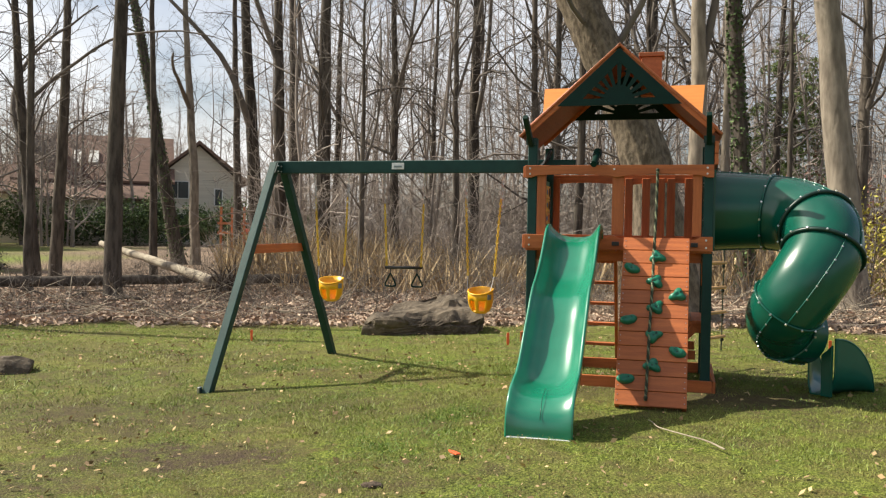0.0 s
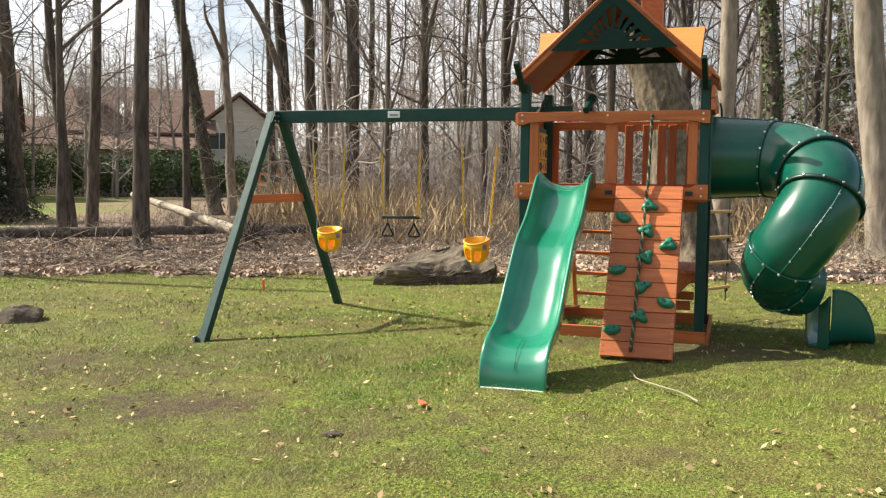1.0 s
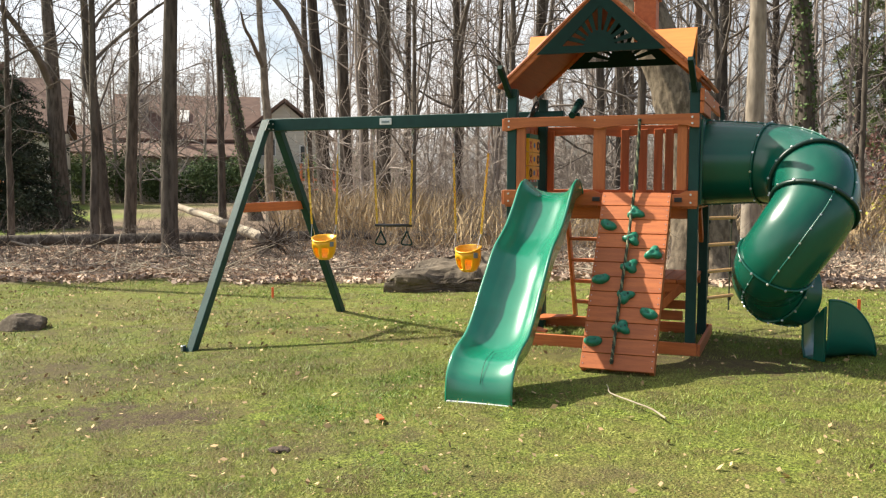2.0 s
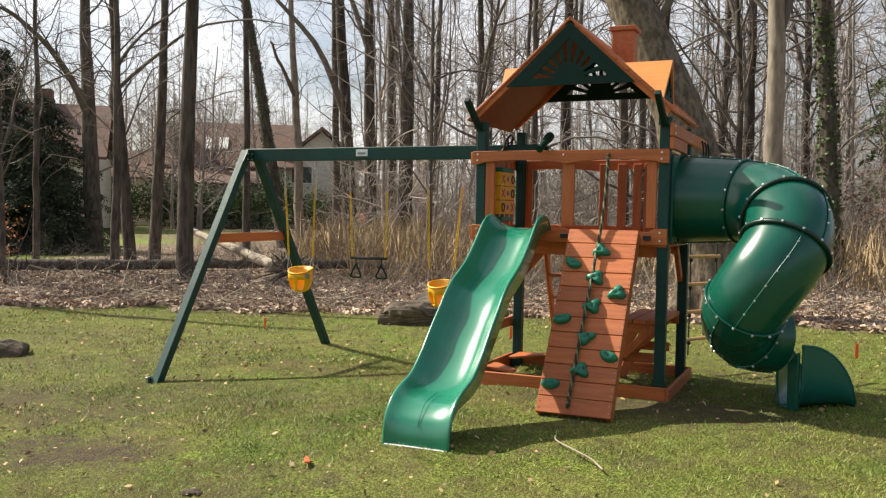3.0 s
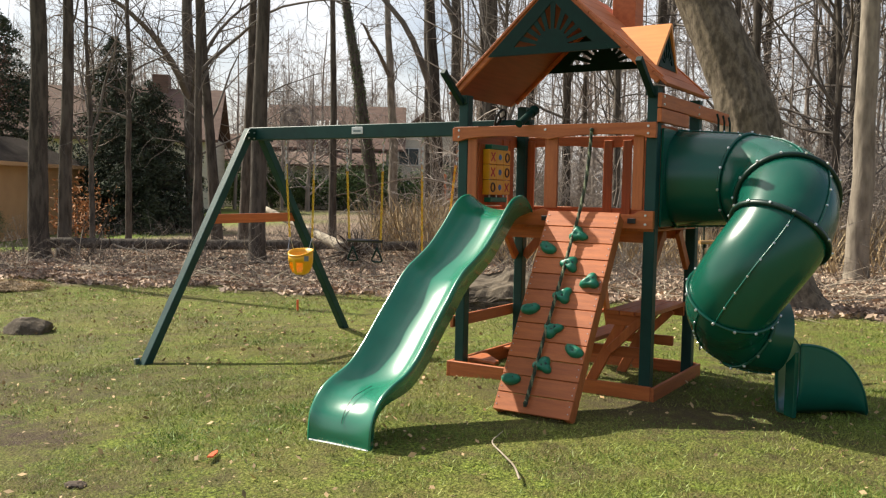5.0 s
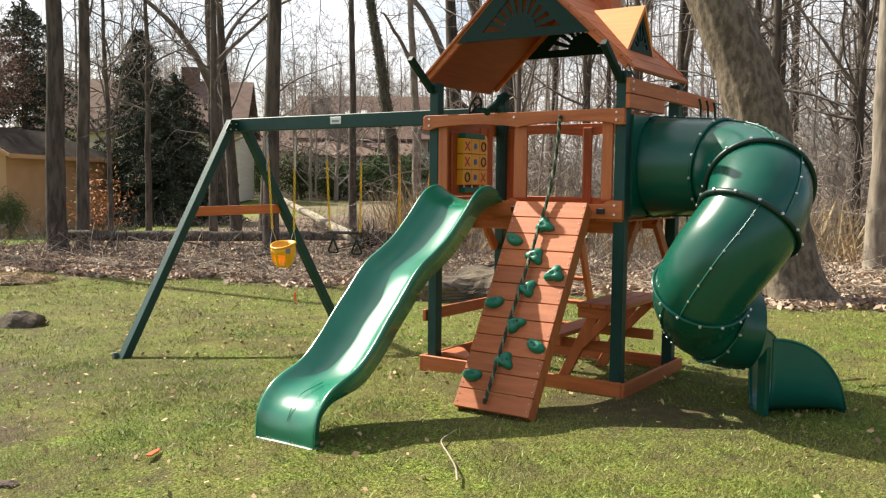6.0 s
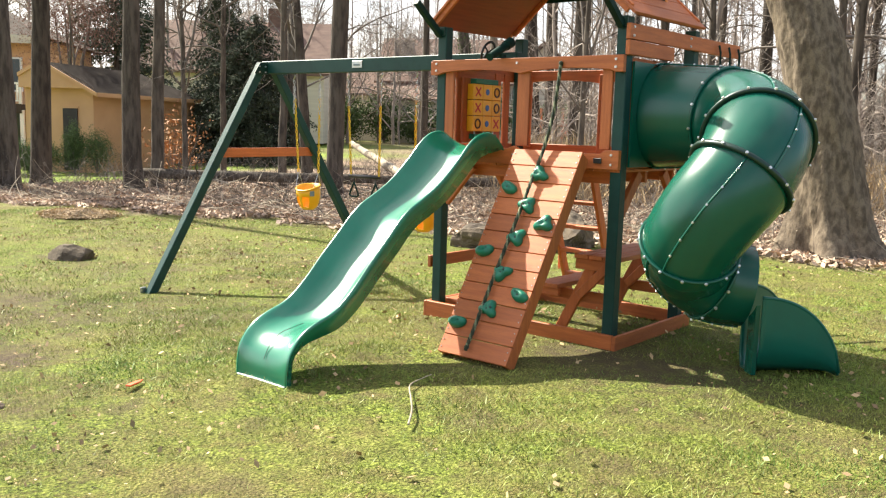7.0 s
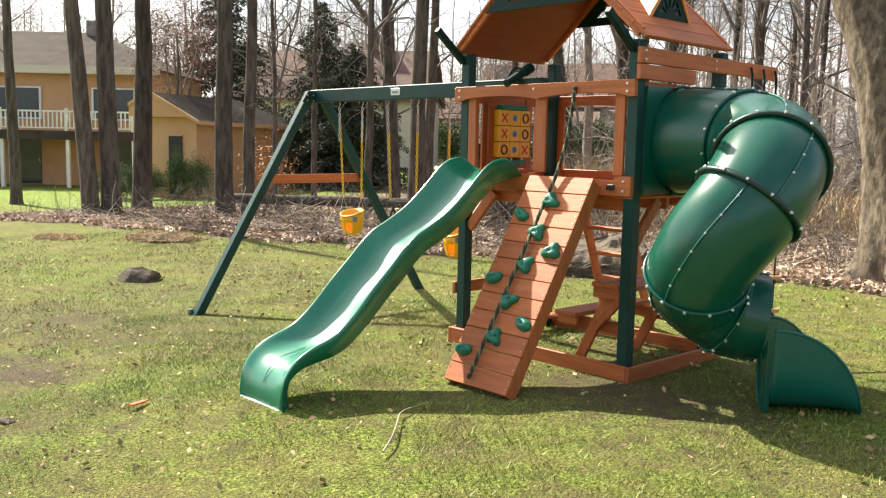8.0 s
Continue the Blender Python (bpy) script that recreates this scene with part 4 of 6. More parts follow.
def bucket_swing(x, y, z, yaw):
    t = thing("bucket_swing", (x, y, z), "yellow plastic toddler bucket swing on coated chains", "swing", "swings on the beam")
    rot = Matrix.Rotation(radians(yaw), 4, "Z")
    bm = bmesh.new()
    n, rows = 40, []
    # rounded bucket: narrower below, low front, high back, leg holes left open
    prof = [(0.0, 0.138, 0.115), (-0.055, 0.142, 0.120), (-0.10, 0.139, 0.118), (-0.165, 0.124, 0.106), (-0.215, 0.096, 0.084), (-0.24, 0.055, 0.05)]
    for i, (dz, rx, ry) in enumerate(prof):
        row = []
        for k in range(n):
            a = 2 * math.pi * k / n
            top = 0.034 * math.sin(a) + 0.012 * abs(math.cos(a)) ** 3 if i == 0 else 0
            row.append(bm.verts.new(rot @ Vector((rx * math.cos(a), ry * math.sin(a), dz + top))))
        rows.append(row)
    for i, (r0, r1) in enumerate(zip(rows, rows[1:])):
        for k in range(n):
            a = 360 * (k + 0.5) / n
            leg = i in (2, 3) and (229 < a < 260 or 280 < a < 311)
            if not leg:
                bm.faces.new((r0[k], r0[(k + 1) % n], r1[(k + 1) % n], r1[k]))
    bm.faces.new(rows[-1])
    bmesh.ops.recalc_face_normals(bm, faces=bm.faces)
    seat = part("bucket", bm, M_YELLOW, t, "", True)
    so = seat.modifiers.new("thickness", "SOLIDIFY")
    so.thickness, so.offset = 0.012, -1
    rim = [rot @ Vector((0.138 * math.cos(a), 0.118 * math.sin(a), 0.034 * math.sin(a) + 0.012 * abs(math.cos(a)) ** 3)) for a in [2 * math.pi * k / 36 for k in range(37)]]
    part("rim", tube(rim, 0.010, 8, None, False), M_YELLOW, seat, "", True)
    part("warning_label", box(-0.024, 0.024, -0.150, -0.140, -0.085, -0.030, 0.002, rot @ Matrix.Rotation(radians(62), 4, "Z")), M_LABELINK, seat, "grey printed label")
    for s in (-1, 1):
        at = rot @ Vector((s * 0.14, 0, 0.01))
        knot = at + Vector((s * 0.012, 0, 0.155))
        for q in (-1, 1):
            part("hanger_wire", tube([rot @ Vector((s * 0.135, q * 0.055, 0.008)), knot], 0.0032, 6), M_STEEL, t, "steel wire of the bucket's hanger")
        hanger(t, (s * 0.205, 0.63 - y, 2.12 - 0.065 - z), knot, 0.20, 0.30)
    return t


bucket_swing(-2.335, 0.66, 0.912, 3)
bucket_swing(-0.565, 0.55, 0.852, -10)


def trapeze():
    x, y, z = -1.47, 0.655, 1.075
    t = thing("trapeze_bar", (x, y, z), "black trapeze bar with triangular hand rings on coated chains", "trapeze", "swings on the beam")
    part("bar", tube([(-0.215, -0.01, 0), (0.215, 0.01, 0.005)], 0.016, 12), M_BLACK, t, "", True)
    for s in (-1, 1):
        part("strap", tube([(s * 0.155, 0, -0.01), (s * 0.155, 0, -0.06)], 0.006, 6), M_BLACK, t)
        o = Vector((s * 0.155, 0, -0.06))
        loop = catmull([o, o + Vector((-0.03, 0, -0.06)), o + Vector((-0.062, 0, -0.125)), o + Vector((-0.045, 0, -0.145)), o + Vector((0, 0, -0.147)), o + Vector((0.045, 0, -0.145)), o + Vector((0.062, 0, -0.125)), o + Vector((0.03, 0, -0.06)), o], 4)
        part("hand_ring", tube(loop, 0.0095, 8), M_DKGREEN, t, "dark green triangular hand ring", True)
        hanger(t, (s * 0.235, 0.63 - y, 2.055 - z), (s * 0.20, 0, 0.012), 0.28)


trapeze()


# ---- fittings of the tower ----
def telescope():
    t = thing("telescope", (0.69, -0.03, 2.16), "dark green toy telescope clamped on top rail", "telescope")
    d = Vector((0.04, 0.86, 0.45)).normalized()
    o = Vector((0.0, 0.0, 0.06))
    part("barrel", tube([o - d * 0.11, o - d * 0.08, o + d * 0.08, o + d * 0.082, o + d * 0.16], [0.028, 0.030, 0.033, 0.040, 0.042], 16), M_DKGREEN, t, "", False)
    part("eyepiece", tube([o - d * 0.14, o - d * 0.11], [0.032, 0.026], 14), M_DKGREEN, t)
    part("clamp", box(-0.03, 0.03, -0.004, 0.05, -0.01, 0.03), M_DKGREEN, t)


telescope()


def steering_wheel():
    t = thing("steering_wheel", (0.05, 0.55, 2.15), "dark toy steering wheel on the tower's side rail", "toy wheel")
    c = Vector((0.085, 0.0, 0.115))
    part("wheel_rim", tube([c + Vector((0.03 * math.sin(a), 0.085 * math.cos(a), 0.085 * math.sin(a))) for a in [2 * math.pi * k / 28 for k in range(29)]], 0.011, 8, None, False), M_BLACK, t, "", True)
    for k in range(3):
        a = 2 * math.pi * k / 3 + 0.5
        part("spoke", tube([c, c + Vector((0.03 * math.sin(a), 0.085 * math.cos(a), 0.085 * math.sin(a)))], 0.008, 6), M_BLACK, t)
    part("mount", tube([c, Vector((-0.03, 0, -0.02))], 0.02, 8), M_BLACK, t)


steering_wheel()


def tic_tac_toe():
    t = thing("tic_tac_toe_panel", (0.10, 0.565, 1.58), "yellow turning-block noughts and crosses panel on tower side", "game panel")
    part("frame_board", box(-0.062, -0.04, -0.26, 0.26, -0.10, 0.46), M_RED["z"], t)
    for z in (-0.05, 0.43):
        part("holder", box(-0.04, 0.03, -0.16, 0.16, z - 0.022, z + 0.022), M_HOLD, t, "dark green plastic holder")
    marks = (("o", "b", "x"), ("x", "b", "o"), ("x", "b", "o"))
    for r in range(3):
        for c in range(3):
            y, z = (c - 1) * 0.134, 0.063 + r * 0.138
            k = part("block", box(-0.036, 0.034, y - 0.0662, y + 0.0662, z - 0.0665, z + 0.0665, 0.004), M_YELLOW, t)
            if marks[r][c] == "o":
                part("nought", tube([(0.036, y + 0.035 * math.cos(a), z + 0.038 * math.sin(a)) for a in [2 * math.pi * q / 20 for q in range(21)]], 0.008, 6, None, False), M_BROWNMARK, k)
            elif marks[r][c] == "x":
                for s in (-1, 1):
                    part("stroke", beam((0.035, y - 0.036, z - s * 0.038), (0.035, y + 0.036, z + s * 0.038), 0.004, 0.014, 0, up=(0, s * 0.7, 0.7)), M_REDMARK, k)
            else:
                part("dot", disc(bmesh.new(), (0.035, y, z), (1, 0, 0), 0.030, 0.006, 12), M_BLUEMARK, k)
    for y in (-0.134, 0, 0.134):
        part("rod", tube([(0, y, -0.05), (0, y, 0.44)], 0.007, 6), M_STEEL, t)


tic_tac_toe()


def picnic_table():
    t = thing("picnic_table", (1.52, 0.6, 0), "orange-stained picnic table with benches under the tower", "picnic table")
    x0, x1 = 1.36, 1.74
    for i in range(3):
        w = (x1 - x0) / 3
        part("top_board", box(x0 + i * w + 0.003, x0 + (i + 1) * w - 0.003, 0.13, 1.10, 0.63, 0.665), M_RED["y"], t)
    part("apron", box(x0 + 0.005, x1 - 0.005, 0.15, 0.185, 0.545, 0.628), M_RED["x"], t)
    part("apron", box(x0 + 0.005, x1 - 0.005, 1.04, 1.075, 0.545, 0.628), M_RED["x"], t)
    part("bench_board", box(1.02, 1.23, 0.12, 1.12, 0.365, 0.40), M_RED["y"], t)
    part("bench_apron", box(1.03, 1.22, 0.15, 0.185, 0.30, 0.363), M_RED["x"], t)
    for y in (0.22, 1.0):
        part("bench_support", box(1.04, 1.66, y, y + 0.035, 0.275, 0.362), M_RED["x"], t)
        part("leg", beam((1.52, y - 0.02, 0.63), (1.20, y - 0.02, -0.01), 0.085, 0.035, up=(0, 1, 0)), M_RED["z"], t)
        part("brace", beam((1.40, y - 0.060, 0.33), (1.66, y - 0.060, 0.60), 0.07, 0.03, up=(0, 1, 0)), M_RED["z"], t)
    settle(t)


picnic_table()


def access_ladder():
    t = thing("access_ladder", (0.55, 1.5, 0), "leaning orange-stained timber ladder behind the tower", "ladder")
    top, bot = Vector((0, D + 0.06, 1.36)), Vector((0, D + 0.62, -0.03))
    for x in (0.30, 0.80):
        part("stile", beam(top + Vector((x, 0, 0)), bot + Vector((x, 0, 0)), 0.035, 0.09), M_RED["z"], t)
    for i in range(5):
        p = top + (bot - top) * (0.13 + 0.175 * i)
        part("rung", box(0.32, 0.78, p.y - 0.05, p.y + 0.05, p.z - 0.017, p.z + 0.017), M_RED["x"], t)
    settle(t)


access_ladder()


def rope_ladder():
    t = thing("rope_ladder", (W + 0.05, 1.6, 2.3), "dark rope ladder with wooden rungs hanging behind tube slide", "rope ladder")
    x = W + 0.055
    for y in (1.46, 1.66, 1.86):
        part("hand_loop", tube([(x, y, 2.34), (x + 0.015, y, 2.28), (x + 0.018, y, 2.05), (x + 0.015, y, 1.92)], 0.010, 8), M_DKGREEN, t, "dark green hanging loop")
    # the ladder hangs twisted, its rungs turned from the board
    ends = ((-0.10, 1.49), (0.10, 1.83))
    for (dx, y), y_top in zip(ends, (1.46, 1.86)):
        part("rope", tube(catmull([(x + 0.015, y_top, 1.95), (x + 0.02 + dx, y, 1.5), (x + 0.02 + dx, y + 0.005, 0.8), (x + 0.015 + dx, y, 0.18)], 8), 0.009, 6), M_ROPE, t)
    for z in (0.34, 0.62, 0.90, 1.18, 1.46, 1.72):
        rg = part("rung", tube([(x - 0.11, 1.44, z), (x + 0.15, 1.88, z)], 0.019, 10), M_RUNG, t, "turned wooden rung, sunlight put into its pale colour")
        for dx, y in ends:
            bm = bmesh.new()
            bmesh.ops.create_icosphere(bm, subdivisions=2, radius=0.022, matrix=Matrix.Translation((x + 0.02 + dx, y, z - 0.035)))
            part("knot", bm, M_ROPE, rg)
    settle(t)


rope_ladder()


# ---- trees ----
def wander(rng, p, d, length, n, bend, up=0.0):
    """A crooked line from p in direction d."""
    pts = [np.array(p, dtype=float)]
    d = np.array(d, dtype=float)
    d /= np.linalg.norm(d)
    turn = rng.normal(size=3) * bend * 0.9
    for _ in range(n):
        d = d + turn + rng.normal(size=3) * bend * 0.8 + np.array([0, 0, up])
        d /= np.linalg.norm(d)
        pts.append(pts[-1] + d * length / n)
    return np.array(pts)


def branch_out(soup, rng, pts, radii, count, length, depth, start=0.35, sides=4, lift_up=0.05, spread=0.9, thin=0.22, least=0.004):
    """Branches from a limb, and twigs from those."""
    n = len(pts)
    for _ in range(count):
        f = rng.uniform(start, 0.98)
        i = min(int(f * (n - 1)), n - 2)
        p = pts[i] + (pts[i + 1] - pts[i]) * rng.random()
        d0 = pts[i + 1] - pts[i]
        d0 = d0 / (np.linalg.norm(d0) + 1e-9)
        side = rng.normal(size=3)
        side -= d0 * side.dot(d0)
        side /= np.linalg.norm(side) + 1e-9
        d = d0 * rng.uniform(0.35, 0.9) + side * spread * rng.uniform(0.6, 1.1)
        ln = length * rng.uniform(0.5, 1.4) * (1.15 - 0.55 * f)
        r0 = min(max(radii[i] * 0.62, least), thin * ln * 0.045 + least)
        k = 6 if depth > 1 else (4 if depth else 2)
        q = wander(rng, p, d, ln, k, 0.17 if depth > 1 else 0.13, lift_up)
        rr = r0 * np.linspace(1, 0.22, len(q))
        soup.limb(q, rr, sides if depth > 1 else 3)
        if depth > 0:
            branch_out(soup, rng, q, rr, 4 if depth > 1 else 4, ln * 0.55, depth - 1, 0.2, 3, lift_up * 0.6, spread, thin, least)


def trunk_line(rng, base, height, lean, n=14, bend=0.02):
    pts = [np.array(base, dtype=float)]
    wob = np.zeros(2)
    for i in range(1, n + 1):
        f = i / n
        wob = wob + rng.normal(size=2) * bend * height / n
        pts.append(np.array([base[0] + lean[0] * f * height + wob[0], base[1] + lean[1] * f * height + wob[1], base[2] + f * height]))
    return np.array(pts)


def bare_tree(x, y, r, height, lean=(0, 0), seed=0, material=None, branches=16, start=0.4, length=4.0, depth=2, flare=1.35, label="", ivy=False, fork=0, sides=12, bend=0.02, wide=0.35):
    rng = np.random.default_rng(seed)
    z0 = float(lift(x, y)) - 0.08
    label = label or "bare grey-brown woodland tree without leaves"
    t = thing("tree", (x, y, z0), label, "tree", "bare trees at lawn's edge")
    pts = trunk_line(rng, (0, 0, 0), height, lean, 16, bend)
    f = np.linspace(0, 1, len(pts))
    rad = r * (1 - 0.72 * f ** 1.1)
    rad[0] *= flare
    s = Soup()
    extra = np.array([pts[0] + (pts[1] - pts[0]) * k for k in (0.12, 0.35)])
    pts2 = np.concatenate([pts[:1], extra, pts[1:]])
    rad2 = np.concatenate([[r * flare], [r * (1 + (flare - 1) * 0.45), r * 1.03], rad[1:]])
    s.limb(pts2, rad2, sides)
    me = s.mesh("trunk")
    me.shade_smooth()
    mesh_part("trunk", me, material or M_BARK, t)
    c = Soup()
    for k in range(fork):
        i = int(len(pts) * rng.uniform(0.3, 0.5))
        a = rng.uniform(0, 6.28)
        q = wander(rng, pts[i], (wide * math.cos(a), wide * math.sin(a), 1), height * 0.5, 11, 0.05 + 0.07 * (wide > 0.5), 0.07)
        rr = rad[i] * 0.62 * np.linspace(1, 0.25, len(q))
        c.limb(q, rr, 6)
        branch_out(c, rng, q, rr, 8, length * 0.8, depth, 0.25)
    branch_out(c, rng, pts, rad, branches, length, depth, start, least=0.0055)
    mesh_part("crown", c.mesh("crown"), M_TWIG, t, "crown of bare crooked branches and twigs")
    if ivy:
        n = 2200
        h = rng.uniform(0.02, 0.75, n)
        a = rng.uniform(0, 2 * np.pi, n)
        i = h * (len(pts) - 1)
        cx = np.interp(i, range(len(pts)), pts[:, 0]) + np.cos(a) * np.interp(i, range(len(pts)), rad) * 1.15
        cy = np.interp(i, range(len(pts)), pts[:, 1]) + np.sin(a) * np.interp(i, range(len(pts)), rad) * 1.15
        v = Soup()
        v.leaves(np.stack([cx, cy, np.interp(i, range(len(pts)), pts[:, 2])], -1), rng.uniform(0.03, 0.065, n), rng, 0, 0.7)
        mesh_part("ivy", v.mesh("ivy"), M_HEDGE, t, "dark ivy climbing the trunk")
    return t


# x, y, radius, height, lean x, lean y, material, branches, start, length
M_B, M_P = M_BARK, M_BARKPALE
TREES = [
    (-11.9, 10.0, 0.215, 17, 0.004, 0.0, M_B, 10, 0.5, 3.5),
    (-16.95, 7.32, 0.27, 16, -0.012, 0.0, M_B, 12, 0.45, 3.5),
    (-17.28, 8.18, 0.19, 16, 0.012, 0.012, M_B, 12, 0.4, 3.5),
    (-19.2, 5.0, 0.28, 17, -0.05, 0.02, M_B, 12, 0.4, 4.0),
    (-19.15, 4.4, 0.24, 16, -0.045, -0.055, M_B, 12, 0.4, 4.0),
    (-20.8, 6.6, 0.30, 16, 0.02, 0.0, M_B, 12, 0.4, 4.0),
    (-27.0, 4.9, 0.20, 14, -0.03, 0.0, M_B, 14, 0.3, 4.0),
    (-17.6, 9.4, 0.085, 11, -0.08, 0.03, M_B, 12, 0.25, 5.0),
    (-19.4, 12.0, 0.11, 12, -0.02, 0.0, M_B, 18, 0.3, 5.0),
    (-17.5, 14.0, 0.20, 12, -0.1, 0.0, M_B, 12, 0.25, 5.0),
    (-19.0, 16.7, 0.22, 14, 0.05, 0.0, M_B, 16, 0.3, 4.5),
    (-15.3, 11.1, 0.13, 12, 0.01, 0.0, M_B, 12, 0.3, 3.0),
    (-16.5, 18.7, 0.15, 15, -0.005, 0.0, M_B, 10, 0.4, 2.5),
    (-21.0, 29.0, 0.25, 17, -0.06, 0.0, M_P, 12, 0.4, 3.5),
    (-17.4, 26.5, 0.20, 16, -0.02, 0.0, M_B, 14, 0.35, 3.5),
    (-14.8, 23.3, 0.30, 18, -0.05, 0.0, M_B, 12, 0.4, 4.0),
    (-13.1, 21.9, 0.26, 18, -0.03, 0.0, M_B, 12, 0.4, 4.0),
    (-15.2, 27.5, 0.28, 18, -0.01, 0.0, M_B, 12, 0.4, 4.0),
    (-10.2, 18.9, 0.27, 17, 0.01, 0.0, M_B, 14, 0.35, 4.0),
    (-14.4, 30.1, 0.20, 16, 0.03, 0.0, M_B, 12, 0.35, 3.5),
    (-6.9, 13.7, 0.09, 9, 0.01, 0.0, M_B, 16, 0.35, 2.6),
    (-11.3, 29.1, 0.14, 14, 0.01, 0.0, M_B, 12, 0.35, 3.0),
    (-8.2, 24.9, 0.12, 13, 0.03, 0.0, M_B, 12, 0.35, 3.0),
    (-6.3, 24.3, 0.24, 18, -0.005, 0.0, M_B, 12, 0.4, 4.0),
    (-3.2, 20.9, 0.15, 15, -0.02, 0.0, M_B, 12, 0.3, 3.5),
    (-4.0, 30.9, 0.20, 17, 0.02, 0.0, M_B, 12, 0.35, 3.5),
    (1.75, 12.4, 0.22, 17, -0.005, 0.0, M_P, 12, 0.4, 4.0),
    (4.2, 16.1, 0.08, 12, -0.005, 0.0, M_B, 10, 0.3, 2.0),
    (5.9, 16.5, 0.17, 15, 0.01, 0.0, M_B, 14, 0.3, 3.5),
    (-8.4, 21.3, 0.17, 15, -0.02, 0.0, M_B, 14, 0.3, 3.5),
    (-1.5, 17.0, 0.14, 14, 0.03, 0.0, M_B, 14, 0.3, 3.0),
    (-5.2, 17.5, 0.12, 13, -0.02, 0.0, M_B, 14, 0.3, 3.0),
    (0.3, 22.0, 0.20, 16, 0.02, 0.0, M_B, 14, 0.3, 3.5),
    (8.5, 19.0, 0.20, 16, -0.02, 0.0, M_B, 14, 0.3, 3.5),
    (-2.4, 19.0, 0.12, 14, 0.01, 0.0, M_B, 18, 0.2, 3.5),
    (0.6, 17.2, 0.10, 13, -0.02, 0.0, M_B, 18, 0.2, 3.5),
    (2.6, 19.5, 0.15, 15, 0.01, 0.0, M_P, 18, 0.2, 3.5),
    (-0.8, 25.0, 0.16, 16, 0.02, 0.0, M_B, 18, 0.2, 4.0),
    (2.0, 28.0, 0.18, 17, -0.01, 0.0, M_B, 18, 0.2, 4.0),
    (4.4, 23.0, 0.14, 15, 0.02, 0.0, M_B, 18, 0.2, 3.5),
    (-3.4, 26.5, 0.15, 16, 0.0, 0.0, M_B, 18, 0.2, 4.0),
    (-27.0, 21.8, 0.40, 16, -0.035, -0.02, M_B, 14, 0.2, 7.0),
]
for k, (x, y, r, h, lx, ly, m, nb, st, ln) in enumerate(TREES):
    bare_tree(x, y, r, h, (lx, ly), 100 + k, m, nb + 4 if x > -14 else nb, st * 0.8 if x > -14 else st, ln if x > -14 else ln * 0.65, 2, fork=k % 3 if x > -14 else k % 2, bend=0.024, wide=0.35 if x > -14 else 0.6, label="pale grey bare tree rising straight from the wood" if m is M_P else "")
bare_tree(-22.0, 29.2, 0.34, 20, (-0.21, 0.0), 31, M_B, 12, 0.45, 4.0, ivy=True, label="leaning bare tree with ivy up its trunk")
bare_tree(3.0, 13.8, 0.22, 16, (-0.06, 0.02), 32, M_B, 12, 0.4, 4.0, ivy=True, label="leaning bare tree with ivy up its trunk")
bare_tree(4.85, 10.6, 0.32, 17, (-0.10, 0.02), 33, M_P, 10, 0.45, 4.5, label="thick pale leaning tree at the lawn's edge", sides=18)


def great_tree():
    x, y, height = 1.30, 6.75, 17.0
    rng = np.random.default_rng(34)
    t = thing("great_tree", (x, y, float(lift(x, y)) - 0.12), "huge leaning tree with flaking mottled bark and spread roots", "tree", "bare trees at lawn's edge")
    segs, sides = 110, 72
    zs = height * np.linspace(0, 1, segs) ** 1.35
    f = zs / height
    cx = -0.17 * zs - 0.30 * (np.hypot(zs - 3.0, 0.7) + zs - 3.0) / 2 * np.clip(1.25 - zs / 26, 0, 1) + 0.14
    cy = 0.03 * zs
    a = np.arange(sides) * 2 * np.pi / sides
    rad = 0.475 * (1 - 0.6 * f)
    s = Soup()
    ring = np.zeros((segs, sides, 3))
    for i in range(segs):
        root = 0.55 * np.exp(-zs[i] / 0.36) * (0.55 + 0.45 * np.cos(5 * a + 0.7) + 0.25 * np.cos(3 * a + 2.0))
        rough = np.array([0.085 * noise.noise(Vector((3.2 * math.cos(q), 3.2 * math.sin(q), zs[i] * 1.5))) + 0.060 * noise.noise(Vector((8 * math.cos(q), 8 * math.sin(q), zs[i] * 4.5))) + 0.034 * noise.noise(Vector((20 * math.cos(q), 20 * math.sin(q), zs[i] * 11))) for q in a])
        r = rad[i] * (1 + 1.2 * rough) + np.clip(root, 0, None)
        ring[i] = np.stack([cx[i] + r * np.cos(a), cy[i] + r * np.sin(a), np.full(sides, zs[i])], -1)
    idx = np.arange(segs * sides).reshape(segs, sides)
    nx = np.roll(idx, -1, axis=1)
    s.add(ring.reshape(-1, 3), np.stack([idx[:-1], nx[:-1], nx[1:], idx[1:]], -1).reshape(-1, 4))
    mesh_part("trunk", s.mesh("trunk"), M_BARKBIG, t, "", True)
    c = Soup()
    pts = np.stack([cx, cy, zs], -1)[::7]
    branch_out(c, rng, pts, rad[::7], 14, 5.5, 2, 0.35)
    mesh_part("crown", c.mesh("crown"), M_TWIG, t, "crown of bare crooked branches and twigs")


great_tree()


